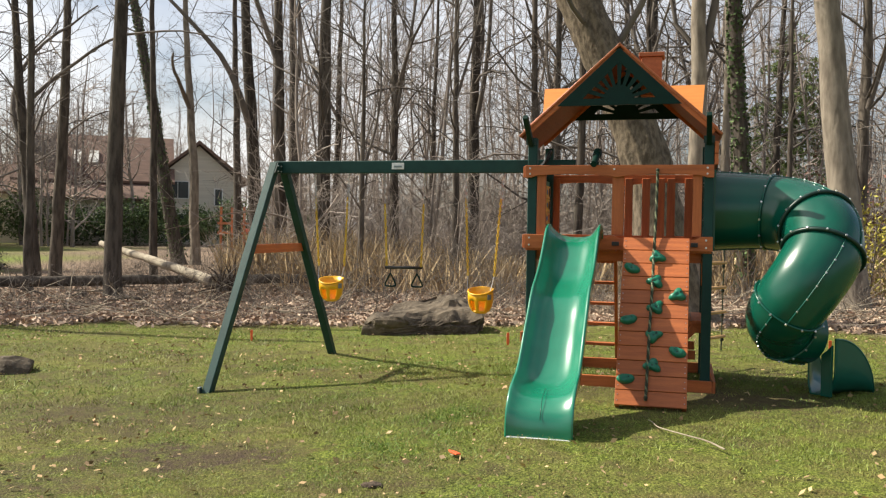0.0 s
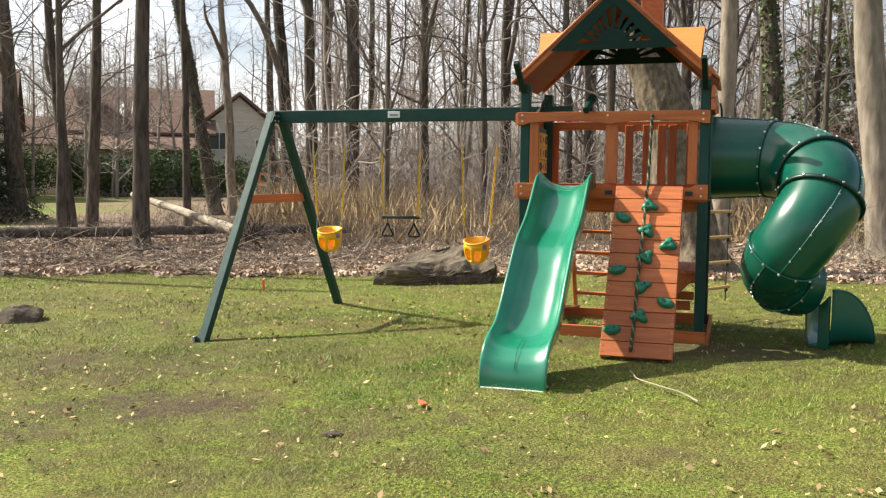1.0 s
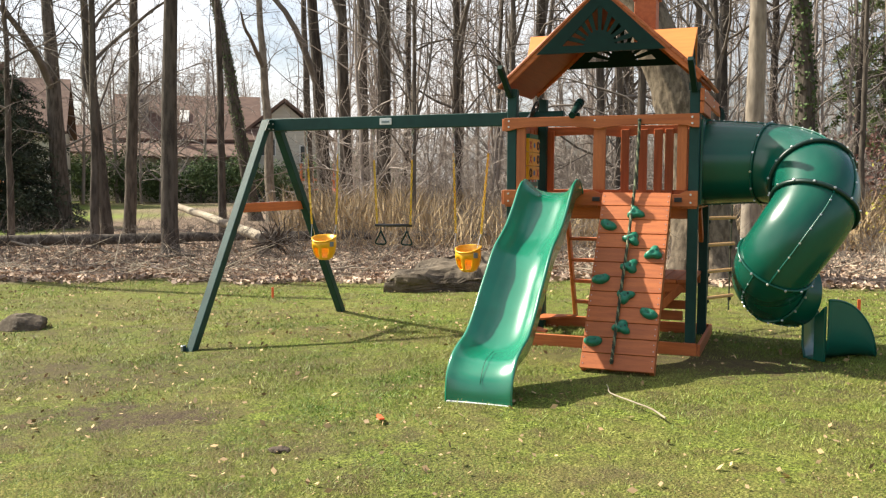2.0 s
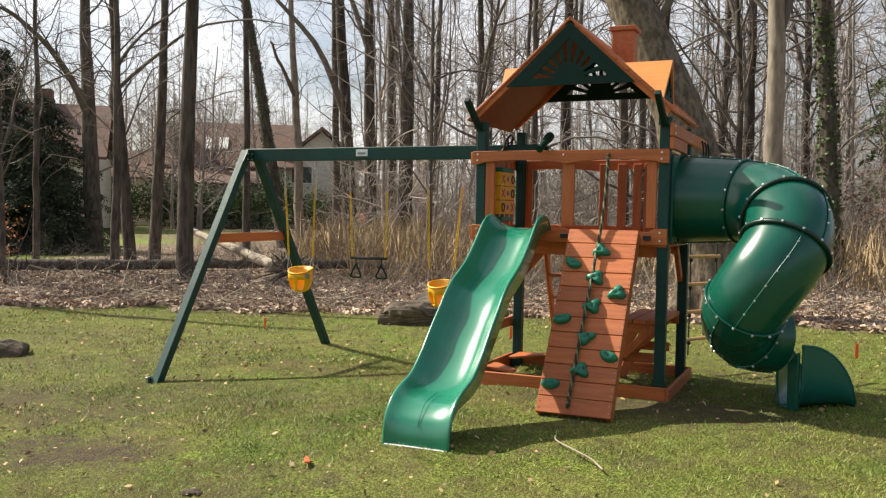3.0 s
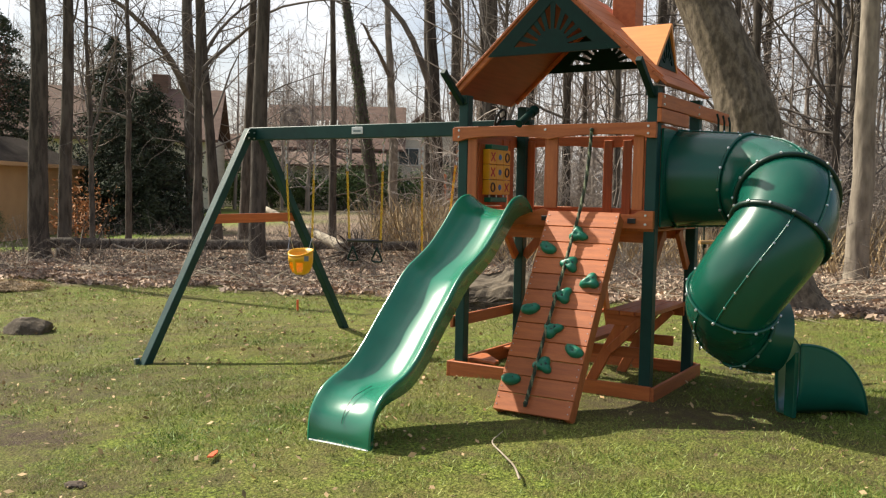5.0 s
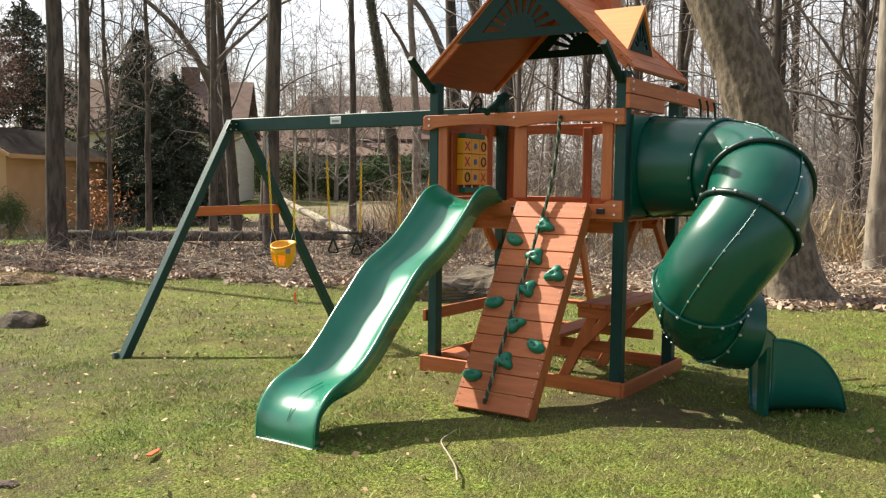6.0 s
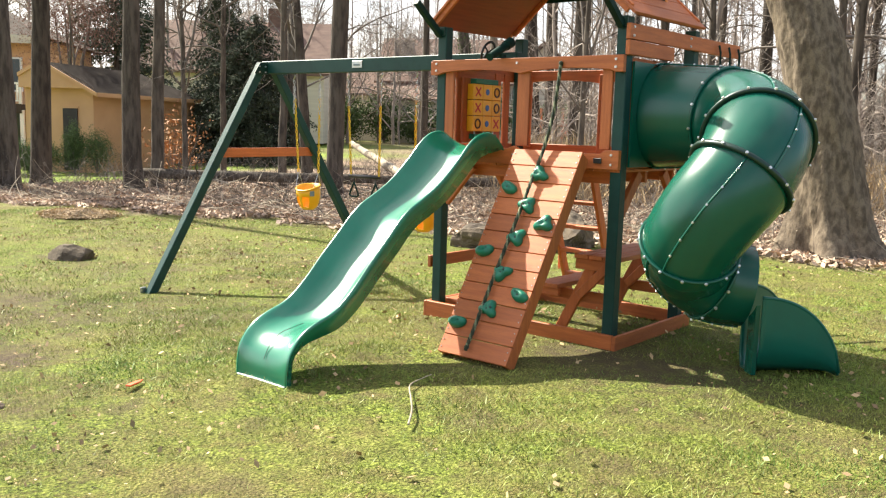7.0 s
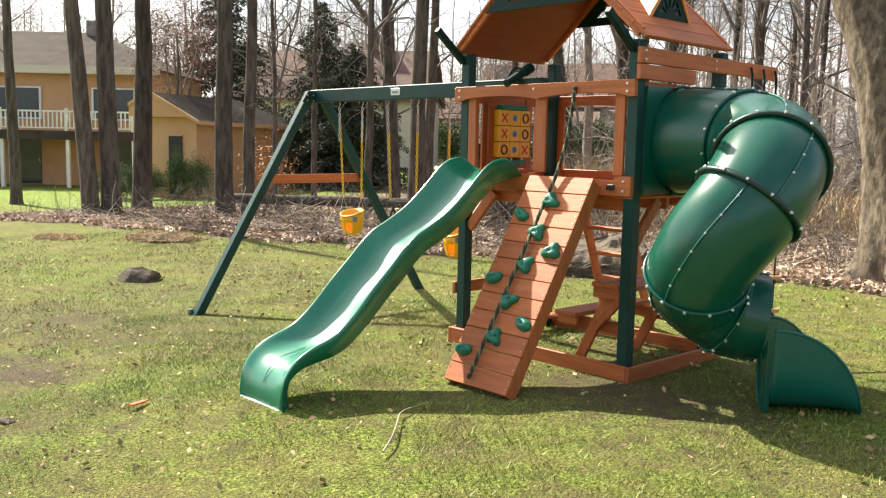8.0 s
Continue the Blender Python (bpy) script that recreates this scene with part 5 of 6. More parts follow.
def sticks():
    """Broken sticks and dead stalks lying among the leaves."""
    rng = np.random.default_rng(21)
    s = Soup()
    n = 0
    while n < 1500:
        x = rng.uniform(-20, 9)
        y = np.interp(x, EDGE_X, EDGE_Y) + 0.2 + rng.exponential(2.6)
        if in_woods(x, y) < 0.8:
            continue
        n += 1
        a = rng.uniform(0, 6.28)
        q = wander(rng, (x, y, float(lift(x, y)) + rng.uniform(0.03, 0.16)), (math.cos(a), math.sin(a), rng.normal() * 0.22), rng.uniform(0.3, 1.6), 4, 0.12)
        s.limb(q, rng.uniform(0.004, 0.012) * np.linspace(1, 0.5, len(q)), 3)
    tagged(mesh_part("fallen_sticks", s.mesh("fallen_sticks"), M_DEADLOG), "pale broken sticks strewn over the leaf litter", "sticks", kind="stuff")


sticks()


def far_wood():
    rng = np.random.default_rng(8)
    s = Soup()
    for k in range(330):
        a = rng.uniform(-1.0, 0.32)
        dist = rng.uniform(28, 75) if a > -0.50 else rng.uniform(86, 112)
        x, y = 2.0 + math.sin(a) * dist, -7 + math.cos(a) * dist
        if y < 16 or (x < -17 and y < 26) or (a > -0.50 and x < -20 and dist < 45):
            continue
        h = rng.uniform(9, 19)
        r = rng.uniform(0.03, 0.10) * (1.5 if a < -0.50 else 1.0)
        pts = trunk_line(rng, (x, y, -0.2), h, (rng.normal() * 0.06, 0), 10, 0.05)
        rad = r * np.linspace(1, 0.2, len(pts))
        s.limb(pts, rad, 5)
        branch_out(s, rng, pts, rad, 13, 3.6, 2, 0.10, 3, 0.06, 0.95, 0.42, 0.008)
    for k in range(130):
        a, dist = rng.uniform(-1.42, -0.62), rng.uniform(66, 105)
        x, y = 3.0 + math.sin(a) * dist, -6 + math.cos(a) * dist
        pts = trunk_line(rng, (x, y, -0.2), rng.uniform(10, 17), (rng.normal() * 0.05, 0), 10, 0.04)
        rad = rng.uniform(0.08, 0.2) * np.linspace(1, 0.2, len(pts))
        s.limb(pts, rad, 5)
        branch_out(s, rng, pts, rad, 16, 4.6, 2, 0.12, 3, 0.06, 0.95, 0.5, 0.022)
    for k in range(400):
        a = rng.uniform(-0.5, 0.32)
        dist = rng.uniform(24, 58)
        x, y = 2.0 + math.sin(a) * dist, -7 + math.cos(a) * dist
        if x < -17:
            continue
        for _ in range(3):
            pts = wander(rng, (x + rng.normal() * 0.4, y, -0.1), (rng.normal() * 0.3, rng.normal() * 0.3, 1), rng.uniform(1.8, 5.0), 6, 0.12)
            rad = rng.uniform(0.012, 0.03) * np.linspace(1, 0.3, len(pts))
            s.limb(pts, rad, 3)
            branch_out(s, rng, pts, rad, 6, 1.5, 1, 0.1, 3, 0.02, 1.0, 0.4, 0.010)
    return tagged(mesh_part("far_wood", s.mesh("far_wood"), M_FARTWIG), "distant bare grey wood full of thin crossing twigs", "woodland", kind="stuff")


far_wood()


def scrub():
    """Bare saplings and brambles at the wood's edge."""
    rng = np.random.default_rng(9)
    s = Soup()
    n = 0
    while n < 1300:
        x, y = rng.uniform(-22, 12), rng.uniform(2, 26)
        e = np.interp(x, EDGE_X, EDGE_Y)
        if y < e + 0.3 or in_woods(x, y) < 0.9 or (x < -11 and y > 10 and rng.random() < 0.4):
            continue
        if abs(x - (-11.9)) < 0.6 and y < 10:
            continue
        n += 1
        h = rng.uniform(0.4, 1.4) * (1.0 + 0.8 * (y > e + 4) * (x > -9))
        for _ in range(rng.integers(2, 5)):
            d = (rng.normal() * 0.45, rng.normal() * 0.45, 1)
            q = wander(rng, (x + rng.normal() * 0.1, y + rng.normal() * 0.1, float(lift(x, y)) - 0.02), d, h * rng.uniform(0.5, 1.2), 5, 0.16, -0.03)
            rr = rng.uniform(0.004, 0.009) * np.linspace(1, 0.3, len(q))
            s.limb(q, rr, 3)
            branch_out(s, rng, q, rr, 4, h * 0.45, 0, 0.25, 3, 0.0, 1.0, 0.25)
    return tagged(mesh_part("brush", s.mesh("brush"), M_TWIG), "tangled bare saplings and brambles along the wood's edge", "undergrowth", kind="stuff")


scrub()


def leaf_floor():
    rng = np.random.default_rng(10)
    s = Soup()
    n = 90000
    x = rng.uniform(-24, 14, n)
    y = np.interp(x, EDGE_X, EDGE_Y) - 0.5 + rng.exponential(3.5, n)
    keep = (in_woods(x, y) > rng.random(n) * 0.9) & (y < 26)
    x, y = x[keep], y[keep]
    z = lift(x, y) + 0.03 + rng.uniform(0.0, 0.05, len(x))
    s.leaves(np.stack([x, y, z], -1), rng.uniform(0.03, 0.075, len(x)), rng, 0.45, 0.6)
    tagged(mesh_part("leaf_litter", s.mesh("leaf_litter"), M_LITTER), "brown fallen leaves covering the woodland floor", "leaf litter", kind="stuff")
    s = Soup()
    n = 26000
    x, y = rng.uniform(-12, 7, n), rng.uniform(-5.5, 7.5, n)
    clump = np.sin(1.1 * x + 0.6 * y) * np.sin(0.8 * y - 0.9 * x + 1.5)
    keep = (in_woods(x, y) < 0.2) & (rng.random(n) < 0.45 + 0.5 * clump)
    x, y = x[keep], y[keep]
    s.leaves(np.stack([x, y, lift(x, y) + 0.022], -1), 0.006 + 0.026 * rng.random(len(x)) ** 3, rng, 0.5, 0.6)
    tagged(mesh_part("fallen_leaves", s.mesh("fallen_leaves"), M_LAWNLEAF), "pale dry leaves scattered over the lawn", "fallen leaves", kind="stuff")


leaf_floor()


def reeds():
    rng = np.random.default_rng(11)
    s = Soup()
    n = 19000
    x = rng.uniform(-19, 12, n)
    y = np.interp(x, EDGE_X, EDGE_Y) + 6.5 + rng.gamma(2.0, 3.0, n)
    keep = (y < 34) & (x + 0.55 * y > -3.5) & (np.sin(0.9 * x) * np.sin(0.7 * y) + rng.random(n) > 0.1)
    x, y = x[keep], y[keep]
    h = rng.uniform(0.4, 1.45, len(x)) * (1 + 0.25 * np.sin(0.5 * x))
    base = np.stack([x, y, np.zeros_like(x) - 0.05], -1)
    tip = base + np.stack([rng.normal(size=len(x)) * 0.36 * h, rng.normal(size=len(x)) * 0.36 * h, h], -1)
    mid = (base + tip) / 2 + rng.normal(size=base.shape) * 0.03
    a = rng.uniform(0, np.pi, len(x))
    w = np.stack([np.cos(a), np.sin(a), np.zeros_like(a)], -1) * rng.uniform(0.006, 0.015, len(x))[:, None]
    v = np.stack([base - w, base + w, mid + w * 1.2, tip, mid - w * 1.2], axis=1).reshape(-1, 3)
    s.add(v, np.arange(len(x) * 5).reshape(-1, 5))
    tagged(mesh_part("dry_reeds", s.mesh("dry_reeds"), M_REED), "tall straw-coloured dead grass between the trees", "dry grass", kind="stuff")


reeds()


def grass():
    rng = np.random.default_rng(12)
    s = Soup()
    for n, (x0, x1, y0, y1), (h0, h1), w0 in ((430000, (-3.5, 5.2, -4.8, 1.6), (0.010, 0.027), 0.0017), (190000, (-13, 7, -3, 9.5), (0.018, 0.042), 0.0042)):
        x, y = rng.uniform(x0, x1, n), rng.uniform(y0, y1, n)
        patch = np.clip(0.5 + 0.35 * np.sin(0.9 * x + 1.3 * y + 1.0) * np.sin(1.1 * y - 0.7 * x) + 0.4 * np.sin(5.3 * x + 2.0 * np.sin(2.1 * y)) * np.sin(4.7 * y + 1.5 * np.sin(1.7 * x)), 0, 1)
        keep = (in_woods(x, y) < 0.3) & (rng.random(n) < 0.14 + 0.80 * patch)
        for px, py, rx, ry in ((-1.94, -3.0, 0.8, 0.38), (-2.95, -3.9, 0.65, 0.35), (2.1, -0.25, 0.8, 0.4), (-3.4, -1.9, 0.9, 0.3)):
            keep &= np.hypot((x - px) / rx, (y - py) / ry) + 0.35 * np.sin(9 * x) * np.sin(8 * y) > rng.uniform(0.4, 1.15, n)
        x, y = x[keep], y[keep]
        h = rng.uniform(h0, h1, len(x)) * (0.7 + 0.5 * patch[keep])
        base = np.stack([x, y, lift(x, y) - 0.004], -1)
        tip = base + np.stack([rng.normal(size=len(x)) * 0.75 * h, rng.normal(size=len(x)) * 0.75 * h, h], -1)
        a = rng.uniform(0, np.pi, len(x))
        w = np.stack([np.cos(a), np.sin(a), np.zeros_like(a)], -1) * w0
        s.add(np.stack([base - w, base + w, tip], axis=1).reshape(-1, 3), np.arange(len(x) * 3).reshape(-1, 3))
    tagged(mesh_part("grass", s.mesh("grass"), M_GRASS), "short patchy green and straw lawn grass", "grass", kind="stuff")


grass()


def bush(name, x, y, rx, ry, h, n, leaf, material, label, category, seed, group="", cone=0.0, z0=0.0, aspect=0.4):
    rng = np.random.default_rng(seed)
    t = thing(name, (x, y, float(lift(x, y)) - 0.03), label, category, group)
    s = Soup()
    u = rng.normal(size=(n, 3))
    u /= np.linalg.norm(u, axis=1)[:, None]
    r = rng.uniform(0.1, 1.0, n) ** 0.6 * (1 + 0.30 * np.sin(5 * u[:, 0] + seed) * np.sin(6 * u[:, 2] + 4 * u[:, 1]) + 0.14 * np.sin(13 * u[:, 0] + 11 * u[:, 2]) + 0.08 * rng.normal(size=n))
    zz = np.clip(0.5 + 0.5 * u[:, 2] * r, 0, 1.1)
    k = (1 - cone) + cone * (1.25 - zz) * 1.2
    c = np.stack([u[:, 0] * r * rx * k, u[:, 1] * r * ry * k, z0 + zz * (h - z0)], -1)
    s.leaves(c, rng.uniform(0.6, 1.3, n) * leaf, rng, 0.0, aspect)
    mesh_part("foliage", s.mesh("foliage"), material, t)
    b = Soup()
    for _ in range(7):
        a = rng.uniform(0, 6.28)
        q = wander(rng, (0, 0, 0), (rx * 0.5 * math.cos(a) / h, ry * 0.5 * math.sin(a) / h, 1), h * 0.75, 6, 0.06)
        b.limb(q, 0.02 * h / 2 * np.linspace(1, 0.3, len(q)), 4)
    mesh_part("stems", b.mesh("stems"), M_TWIG, t)
    return t


def conifer(name, x, y, reach, h, boughs, needles, size, material, label, seed, bare=0.06):
    """A trunk with whorls of drooping boughs, each carrying sprays of needles."""
    rng = np.random.default_rng(seed)
    t = thing(name, (x, y, float(lift(x, y)) - 0.03), label, "tree")
    b, s = Soup(), Soup()
    b.limb(np.array([[0, 0, 0], [0.03, 0, h * 0.5], [0, 0.04, h]]), np.array([0.022, 0.013, 0.003]) * h, 7)
    for _ in range(boughs):
        f = bare + (1 - bare) * rng.random() ** 1.25
        ln = reach * ((1 - f) ** 0.55 + 0.05) * rng.uniform(0.55, 1.12)
        a = rng.uniform(0, 2 * np.pi)
        d = np.array([math.cos(a), math.sin(a), 0.0])
        q = np.linspace(0, 1, 6)[:, None]
        line = np.array([0, 0, f * h]) + d * ln * q + np.array([0, 0, 1.0]) * ln * (0.22 * q - 0.42 * q * q)
        b.limb(line, 0.012 * ln * np.linspace(1, 0.2, 6), 3)
        n = max(int(needles * ln / reach), 12)
        u = rng.random(n) ** 0.6
        side = np.array([-d[1], d[0], 0.0])
        c = np.array([0, 0, f * h]) + d * (ln * u)[:, None] + np.array([0, 0, 1.0]) * (ln * (0.22 * u - 0.42 * u * u) - np.abs(rng.normal(size=n)) * 0.10 * reach * 0.5)[:, None]
        c = c + side * (rng.normal(size=n) * 0.13 * ln * (1.15 - u * 0.7))[:, None]
        s.leaves(c, rng.uniform(0.6, 1.4, n) * size, rng, 0.15, 0.28)
    mesh_part("foliage", s.mesh("foliage"), material, t)
    mesh_part("trunk", b.mesh("trunk"), M_BARK, t, "dark trunk with drooping boughs")
    return t


conifer("evergreen_tree", -31.8, 21.2, 3.0, 9.2, 300, 230, 0.09, M_EVERGREEN, "dark dense evergreen tree behind the bare trunks", 51)
conifer("evergreen_tree", -29.2, 21.0, 3.3, 7.0, 300, 230, 0.09, M_EVERGREEN, "dark dense evergreen tree behind the bare trunks", 52, 0.03)
conifer("evergreen_tree", -44.0, 22.5, 4.2, 12.0, 300, 150, 0.15, M_EVERGREEN, "tall dark conifer beside the tan house", 53)
for k, (x, y, h, w) in enumerate(((-27.7, 10.1, 1.35, 0.75), (-27.2, 11.0, 2.0, 0.55), (-26.7, 11.6, 1.75, 0.75), (-27.1, 8.8, 1.4, 0.7), (-28.9, 9.1, 1.5, 0.7), (-27.6, 9.5, 1.1, 0.45))):
    bush("shrub", x, y, w, w, h, 7000, 0.05, M_HEDGE, "small upright green evergreen shrub", "shrub", 60 + k, "shrubs by the tan house", 0.5, 0.12, 0.16)
for k in range(9):
    x, y = -50.5 + 2.6 * k, 47.5 + 1.8 * k
    bush("hedge_bush", x, y, 2.0, 1.8, 4.0 + 0.6 * math.sin(k * 2.1), 3000, 0.15, M_HEDGE, "rounded dark green hedge bush", "bush", 70 + k, "hedge before the cream house")
bush("russet_bush", -19.4, 10.2, 1.1, 1.0, 2.4, 900, 0.07, M_RUSSET, "thin bush holding orange-brown dead leaves", "bush", 90)
conifer("pine_tree", 5.8, 31.0, 3.0, 10.5, 130, 130, 0.12, M_PINE, "fresh green pine among bare trees", 91, 0.25)
bush("yellow_bush", 5.3, 11.9, 1.2, 0.9, 2.6, 1500, 0.05, M_FORSYTHIA, "yellow-budding bush at the lawn's edge", "bush", 92)
bush("russet_bush", 5.6, 19.0, 2.4, 1.6, 3.6, 2200, 0.09, M_BUD, "reddish bare bush in the wood", "bush", 93)
bush("budding_tree", -33.0, 14.0, 2.6, 2.4, 9.5, 16000, 0.042, M_BUD, "tree with a haze of reddish buds", "tree", 94, z0=4.0)


# ---- houses ----
def house_frame(origin, yaw):
    return Matrix.Translation(origin) @ Matrix.Rotation(radians(yaw), 4, "Z")


def hpart(name, bm, material, parent, m, label=""):
    bmesh.ops.transform(bm, matrix=m, verts=bm.verts)
    return part(name, bm, material, parent, label)


def gable_roof(x0, x1, y0, y1, z0, z1, th=0.2, over=0.5):
    """Ridge along local x."""
    ym = (y0 + y1) / 2
    k = (z1 - z0) / (ym - y0)
    out = [(y0 - over, z0 - over * k), (ym, z1), (y1 + over, z0 - over * k), (y1 + over, z0 - over * k + th), (ym, z1 + th), (y0 - over, z0 - over * k + th)]
    return prism(out, "x", x0 - over, x1 + over, 0.0)


def window(parent, m, x0, x1, y, z0, z1, mull=2):
    w = hpart("window", box(x0, x1, y - 0.06, y + 0.04, z0, z1, 0.0), M_WHITEPAINT, parent, m, "white framed window")
    n = mull
    for i in range(n):
        a, b = x0 + 0.08 + (x1 - x0 - 0.16) * i / n, x0 + 0.08 + (x1 - x0 - 0.16) * (i + 1) / n
        hpart("pane", box(a + 0.03, b - 0.03, y - 0.075, y - 0.062, z0 + 0.08, z1 - 0.08, 0.0), M_GLASS, w, m)


def cream_house():
    o = Vector((-44.5, 58.0, -1.0))
    t = thing("house", o, "cream-sided house with long brown shingle roof and skylights", "house")
    m = Matrix.Rotation(radians(34), 4, "Z")
    hpart("wall", box(-9, 2.5, 0, 9, 0, 6.6, 0), M_CREAM, t, m)
    hpart("wall", box(2.0, 9.0, 1.0, 9, 0, 6.8, 0), M_CREAM, t, m)
    hpart("roof", gable_roof(-9, 3.0, 0, 9, 6.6, 10.4), M_SHINGLE, t, m)
    hpart("roof", prism([(1.2, 6.4), (5.6, 9.9), (10.0, 6.4), (10.0, 6.65), (5.6, 10.2), (1.2, 6.65)], "y", 0.4, 9.5, 0.0), M_SHINGLE, t, m)
    hpart("gable_wall", prism([(2.0, 6.8), (9.0, 6.8), (5.6, 9.75)], "y", 1.0, 1.2, 0.0), M_CREAM, t, m)
    hpart("low_roof", prism([(-3.2, 4.6), (-0.2, 6.0), (-0.2, 6.2), (-3.3, 4.8)], "x", -8.6, 1.8, 0.0), M_SHINGLE, t, m)
    hpart("wall", box(-8.2, 1.2, -2.6, -0.2, 0, 4.7, 0), M_CREAM, t, m)
    hpart("chimney", box(-8.0, -6.3, 1.2, 2.8, 5.0, 10.2, 0.05), M_STONE, t, m, "rough stone chimney")
    hpart("wing_wall", box(-20, -9.1, 1.5, 8.0, 0, 5.4, 0), M_CREAM, t, m, "cream wall of the low wing")
    hpart("wing_roof", gable_roof(-20, -9.3, 1.5, 8.0, 5.4, 7.6), M_SHINGLE, t, m)
    window(t, m, -13.4, -11.8, 1.47, 2.6, 4.2)
    for x in (-4.4, -3.2):
        sm = Matrix.Translation((x, 1.9, 6.6 + 1.9 * 3.8 / 4.5 + 0.25)) @ Matrix.Rotation(math.atan2(3.8, 4.5), 4, "X")
        hpart("skylight", box(-0.40, 0.40, -0.85, 0.85, -0.05, 0.12, 0.0, sm), M_WHITEPAINT, t, m, "bright skylight")
    window(t, m, 2.8, 4.8, 0.97, 5.0, 6.6)
    window(t, m, 2.8, 4.8, 0.97, 1.2, 3.6)
    window(t, m, 6.9, 7.7, 0.97, 4.4, 6.0, 1)
    window(t, m, -3.0, -1.8, -2.63, 1.6, 3.0, 1)
    window(t, m, -6.2, -5.2, -2.63, 1.6, 3.0, 1)
    return t


cream_house()


def far_house():
    t = thing("house", (-49.0, 34.0, 0), "grey-roofed cream house half hidden by evergreens", "house")
    m = Matrix.Rotation(radians(40), 4, "Z")
    hpart("wall", box(-7, 7, 0, 9, 0, 5.2, 0), M_CREAM, t, m)
    hpart("roof", gable_roof(-7, 7, 0, 9, 5.2, 8.8), M_SHINGLE, t, m)
    hpart("chimney", box(2.2, 3.4, 4.0, 5.2, 7.6, 10.0, 0.03), M_SHINGLE, t, m)
    for x in (-5, -1.5, 3.5):
        window(t, m, x, x + 1.6, -0.03, 1.2, 2.8)
    return t


far_house()


def tan_house():
    t = thing("house", (-39.6, 12.0, -0.3), "tan two-storey house with white-railed deck", "house")
    m = Matrix.Rotation(radians(47), 4, "Z")
    # local x runs to the picture's right, local y away
    hpart("wall", box(-12, 3.6, 0, 9, -0.5, 5.6, 0), M_TAN, t, m)
    bm = bmesh.new()
    v = [bm.verts.new(p) for p in ((-12.6, -0.6, 5.4), (4.2, -0.6, 5.4), (4.2, 9.6, 5.4), (-12.6, 9.6, 5.4), (-8.0, 4.5, 7.7), (-0.8, 4.5, 7.7))]
    for q in ((0, 1, 5, 4), (1, 2, 5), (2, 3, 4, 5), (3, 0, 4), (3, 2, 1, 0)):
        bm.faces.new([v[i] for i in q])
    bmesh.ops.recalc_face_normals(bm, faces=bm.faces)
    hpart("roof", bm, M_SHINGLEGREY, t, m, "hipped grey-brown shingle roof")
    hpart("fascia", box(-12.6, 4.2, -0.66, -0.60, 5.12, 5.50, 0), M_CREAM, t, m)
    hpart("chimney", box(-1.2, -0.5, 4.0, 4.7, 7.0, 8.3, 0.03), M_STONE, t, m, "stone chimney")
    for x0, x1 in ((-10, -7.6), (-4.6, -1.9), (0.6, 2.8)):
        window(t, m, x0, x1, -0.03, 2.9, 4.5)
    for x0, x1 in ((-3.4, -2.0), (1.8, 2.7)):
        hpart("door", box(x0, x1, -0.07, 0.0, -0.3, 1.9, 0), M_GLASS, t, m, "dark glazed lower door")
    d = hpart("deck", box(-12, 3.6, -2.8, -0.1, 2.05, 2.3, 0.01), M_SHINGLEGREY, t, m, "raised timber deck")
    hpart("deck_fascia", box(-12, 3.6, -2.86, -2.80, 1.90, 2.32, 0), M_SHINGLEGREY, d, m)
    rl = hpart("railing", box(-12, 3.6, -2.84, -2.76, 3.18, 3.26, 0), M_WHITEPAINT, t, m, "white deck railing")
    hpart("lower_rail", box(-12, 3.6, -2.82, -2.78, 2.42, 2.48, 0), M_WHITEPAINT, rl, m)
    for i in range(78):
        x = -12 + 0.2 * i
        hpart("baluster", box(x, x + 0.05, -2.825, -2.775, 2.48, 3.18, 0), M_WHITEPAINT, rl, m)
    for i in range(6):
        x = -12 + 3.1 * i
        hpart("deck_post", box(x, x + 0.16, -2.78, -2.62, -0.5, 2.05, 0), M_WHITEPAINT, t, m)
        hpart("newel", box(x, x + 0.12, -2.86, -2.74, 2.3, 3.36, 0), M_WHITEPAINT, t, m)
    return t


tan_house()


